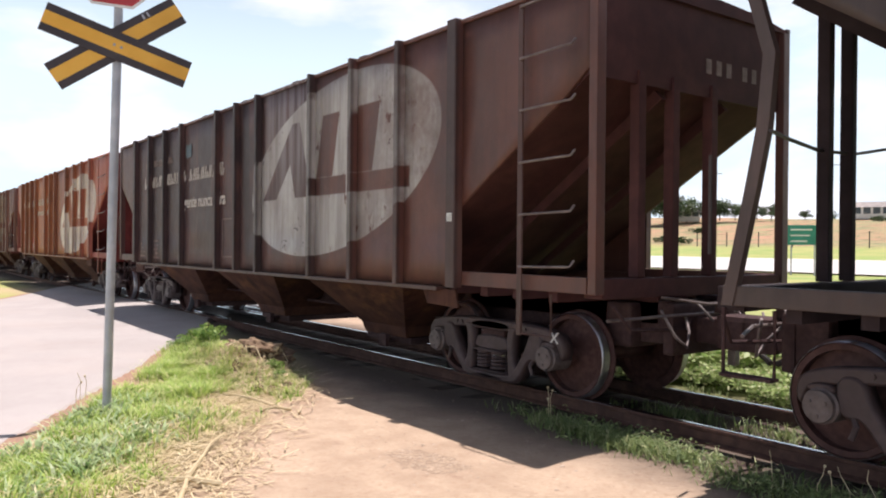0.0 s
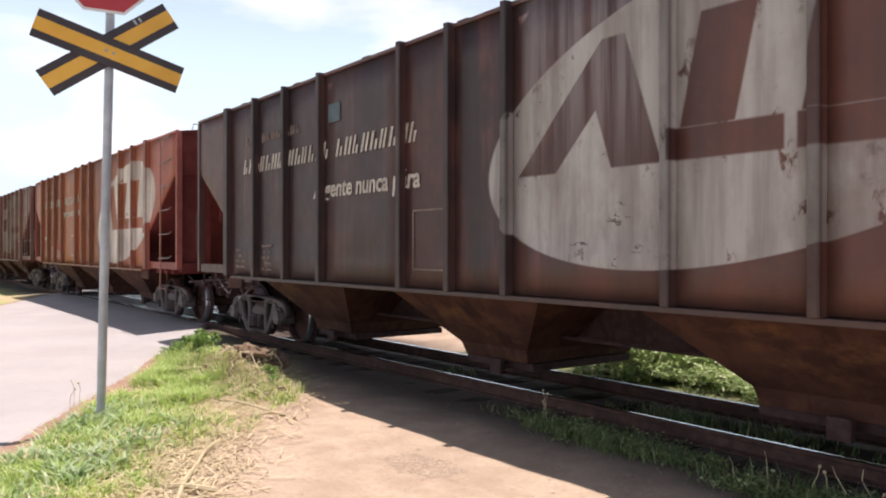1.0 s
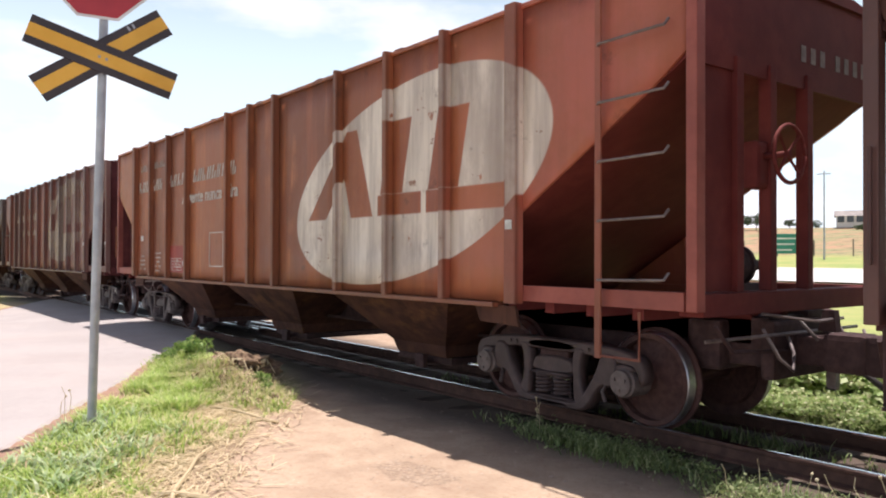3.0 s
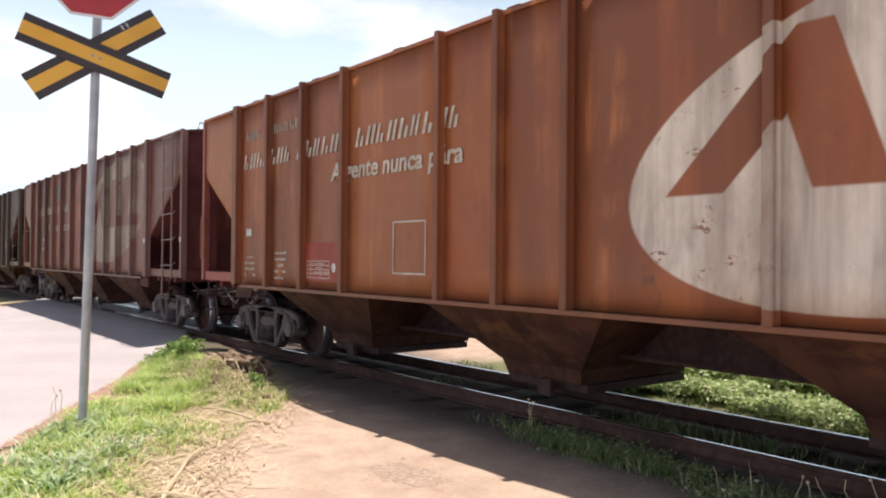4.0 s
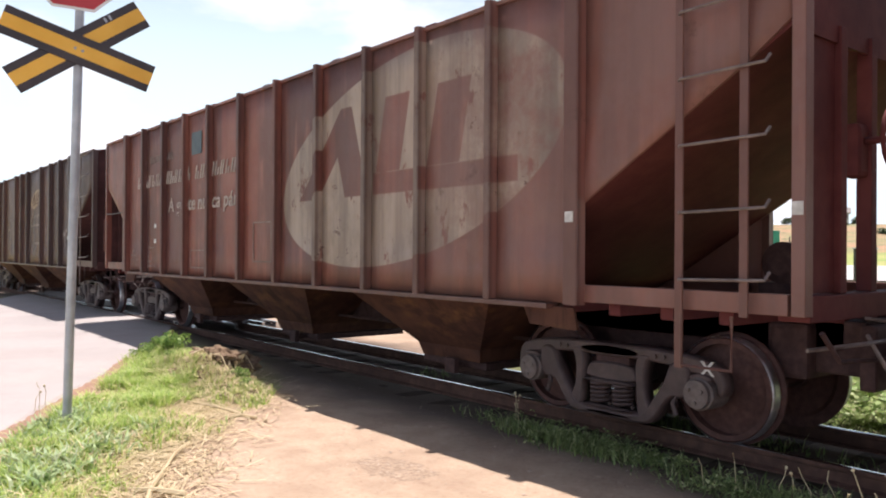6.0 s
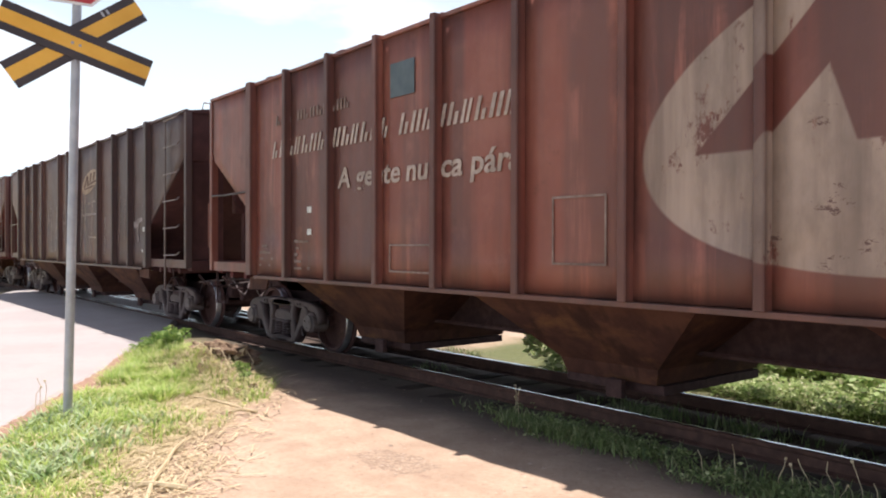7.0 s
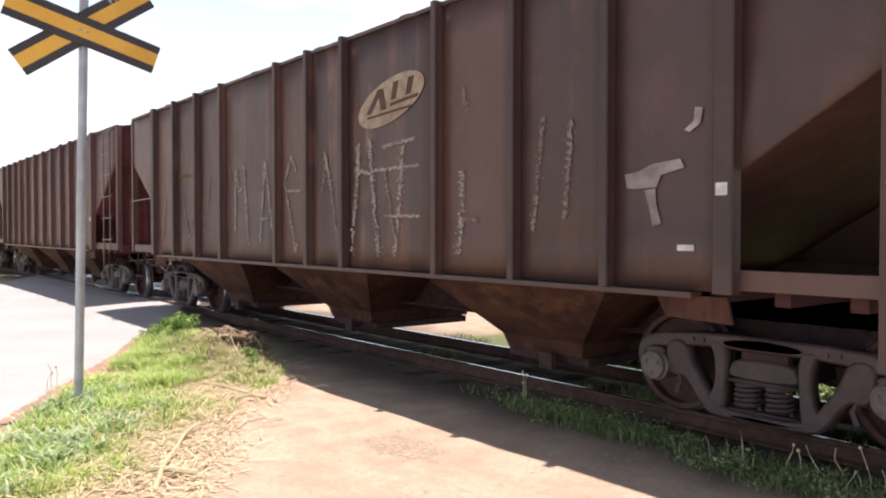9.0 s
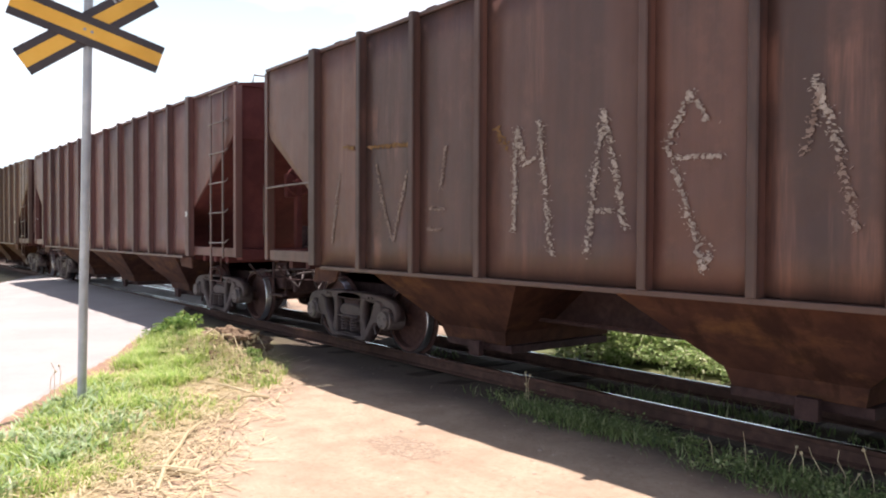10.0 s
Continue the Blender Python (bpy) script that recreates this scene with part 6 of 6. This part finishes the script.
def build_far():
    kinds = []
    for s in range(3):
        t = thing("tree", "dark green broad-crowned tree on the far rise", "tree", "trees on the far rise")
        build_tree(t, 40 + s, (9.0, 7.5, 6.0)[s], (10.0, 9.0, 6.5)[s])
        kinds.append(t)
    bearings = [(47.5, 176, 2, 0.4), (43.6, 176, 1, 0.3), (39.0, 170, 0, 0.95), (37.4, 168, 1, 0.95), (36.2, 172, 2, 0.85), (34.8, 172, 1, 0.65), (34.0, 174, 2, 0.7),
                (33.0, 172, 1, 0.5), (31.6, 174, 2, 0.5), (30.7, 172, 2, 0.55), (28.6, 176, 2, 0.35), (27.2, 176, 1, 0.3), (23.0, 176, 2, 0.4)]
    spots = [(-r * math.sin(radians(az)), EYE_Y + r * math.cos(radians(az)), k, sc) for az, r, k, sc in bearings] + [(-128, -3.0, 0, 0.9), (-150, 4.0, 1, 1.3)]
    for i, (x, y, k, sc) in enumerate(spots):
        m = pose(x, y, ground_z(x, y) - 0.2, 0, 0, 50 * i)
        first = next((j for j, q in enumerate(spots) if q[2] == k), 0)
        if first == i:
            kinds[k].matrix_basis = m
            kinds[k].scale = (sc, sc, sc)
        else:
            c = copy_thing(kinds[k], m)
            c.scale = (sc, sc, sc)
    # green road sign on two posts
    x, y = -26.9, 43.3
    g = ground_z(x, y)
    root = thing("direction_sign", "green road direction sign with white bars on two posts", "road sign")
    root.matrix_basis = pose(x, y, g, 0, 0, 33)
    part("board", quad_box(bms(), -0.95, 0.95, -0.02, 0.02, 2.0, 3.3, 0.01), SIGN_GREEN, root)
    for k in range(3):
        part("writing_bar", quad_box(bms(), -0.75, 0.55 - 0.15 * k, -0.026, -0.0215, 2.95 - 0.38 * k, 3.05 - 0.38 * k), SIGN_WHITE, root)
    for px in (-0.7, 0.7):
        part("post", quad_box(bms(), px - 0.045, px + 0.045, 0.025, 0.11, -0.3, 3.2), GALV, root)
    # low houses on the rise
    def house(x, y, w, d, h, yaw, label):
        r = thing("house", label, "house", "houses on the far rise")
        r.matrix_basis = pose(x, y, ground_z(x, y) - 0.2, 0, 0, yaw)
        part("wall", quad_box(bms(), -w / 2, w / 2, -d / 2, d / 2, 0, h), WALL_WHITE, r)
        part("roof", prism(bms(), [(-d / 2 - 0.4, h + 0.002), (d / 2 + 0.4, h + 0.002), (0, h + 1.2)], -w / 2 - 0.4, w / 2 + 0.4, "x"), ROOF_GREY, r)
        for k in range(4):
            px = -w / 2 + w * (k + 0.5) / 4
            part("window", quad_box(bms(), px - 0.6, px + 0.6, -d / 2 - 0.03, -d / 2 - 0.004, 1.0, 2.2), PANE_DARK, r)
    house(-71.0, 148.6, 6.5, 5, 2.2, 25, "small white house with grey roof on the rise")
    house(-103.5, 134.0, 7.0, 5, 1.9, 38, "low pale house between trees on the rise")
    # grey cabinet with a pale plate beside the near verge
    cab = thing("utility_cabinet", "grey metal utility cabinet with a pale plate", "cabinet")
    cab.matrix_basis = pose(-13.8, 27.3, ground_z(-13.8, 27.3), 0, 0, 24)
    part("body", quad_box(bms(), -0.42, 0.42, -0.22, 0.22, -0.05, 1.95, 0.02), DARK_METAL, cab)
    plate = part("plate", quad_box(bms(), -0.26, 0.22, -0.228, -0.2205, 0.95, 1.70), SIGN_WHITE, cab)
    part("plate_panel", quad_box(bms(), -0.16, 0.12, -0.234, -0.2285, 1.08, 1.50), DARK_METAL, plate)
    part("lid", quad_box(bms(), -0.46, 0.46, -0.26, 0.26, 1.952, 2.0, 0.01), GALV, cab)
    # slim lamp posts along the far road
    lm = bms()
    lathe(lm, [(0.11, -0.3), (0.07, 9.6)], "z", 10)
    quad_box(lm, -0.7, 0.7, -0.05, 0.05, 9.2, 9.3)
    pole = tagged(new("utility_pole", mesh_of(lm, "utility_pole", GALV)), "slim grey utility pole beyond the far road", "pole", "utility poles")
    for i, (x, y) in enumerate(((-53.5, 72.7), (-42.4, 79.2), (-66.0, 74.0), (-84.0, 76.0))):
        m = pose(x, y, ground_z(x, y), 0, 0, 20)
        if i == 0:
            pole.matrix_basis = m
        else:
            copy_thing(pole, m)
    # wire fence along the bank
    fence = thing("fence", "thin wire fence at the foot of the bank", "fence")
    for i in range(40):
        x = -190 + 4.5 * i
        y = 84.0
        part("post", quad_box(bms(), x - 0.05, x + 0.05, y - 0.05, y + 0.05, ground_z(x, y) - 0.2, ground_z(x, y) + 1.7), DARK_METAL, fence)
    # bushes on the bank
    bush = thing("bush", "rounded dry green bush on the bank", "bush", "bushes on the bank")
    part("foliage", leaf_clump(11, 900, 1.5, 1.3, 1.1, 0.14, TREE_LEAF, "bank_foliage"), None, bush)
    for i in range(26):
        x, y = -180 + 6.2 * i + rnd(-3, 3), rnd(84, 128)
        m = pose(x, y, ground_z(x, y) - 0.1, 0, 0, rnd(0, 360))
        if i == 0:
            bush.matrix_basis = m
        else:
            copy_thing(bush, m)


build_far()


# ---- what moves ----
def motions():
    for root, sets, x in TRAIN:
        walk(root, [(0.5 * i, pose(x + gone(0.5 * i), 0, 0)) for i in range(21)])
        for axle, ax in sets:
            walk(axle, [(0.1 * i, pose(ax, 0, WHEEL_R, 0, math.degrees(gone(0.1 * i) / WHEEL_R), 0)) for i in range(101)])


motions()
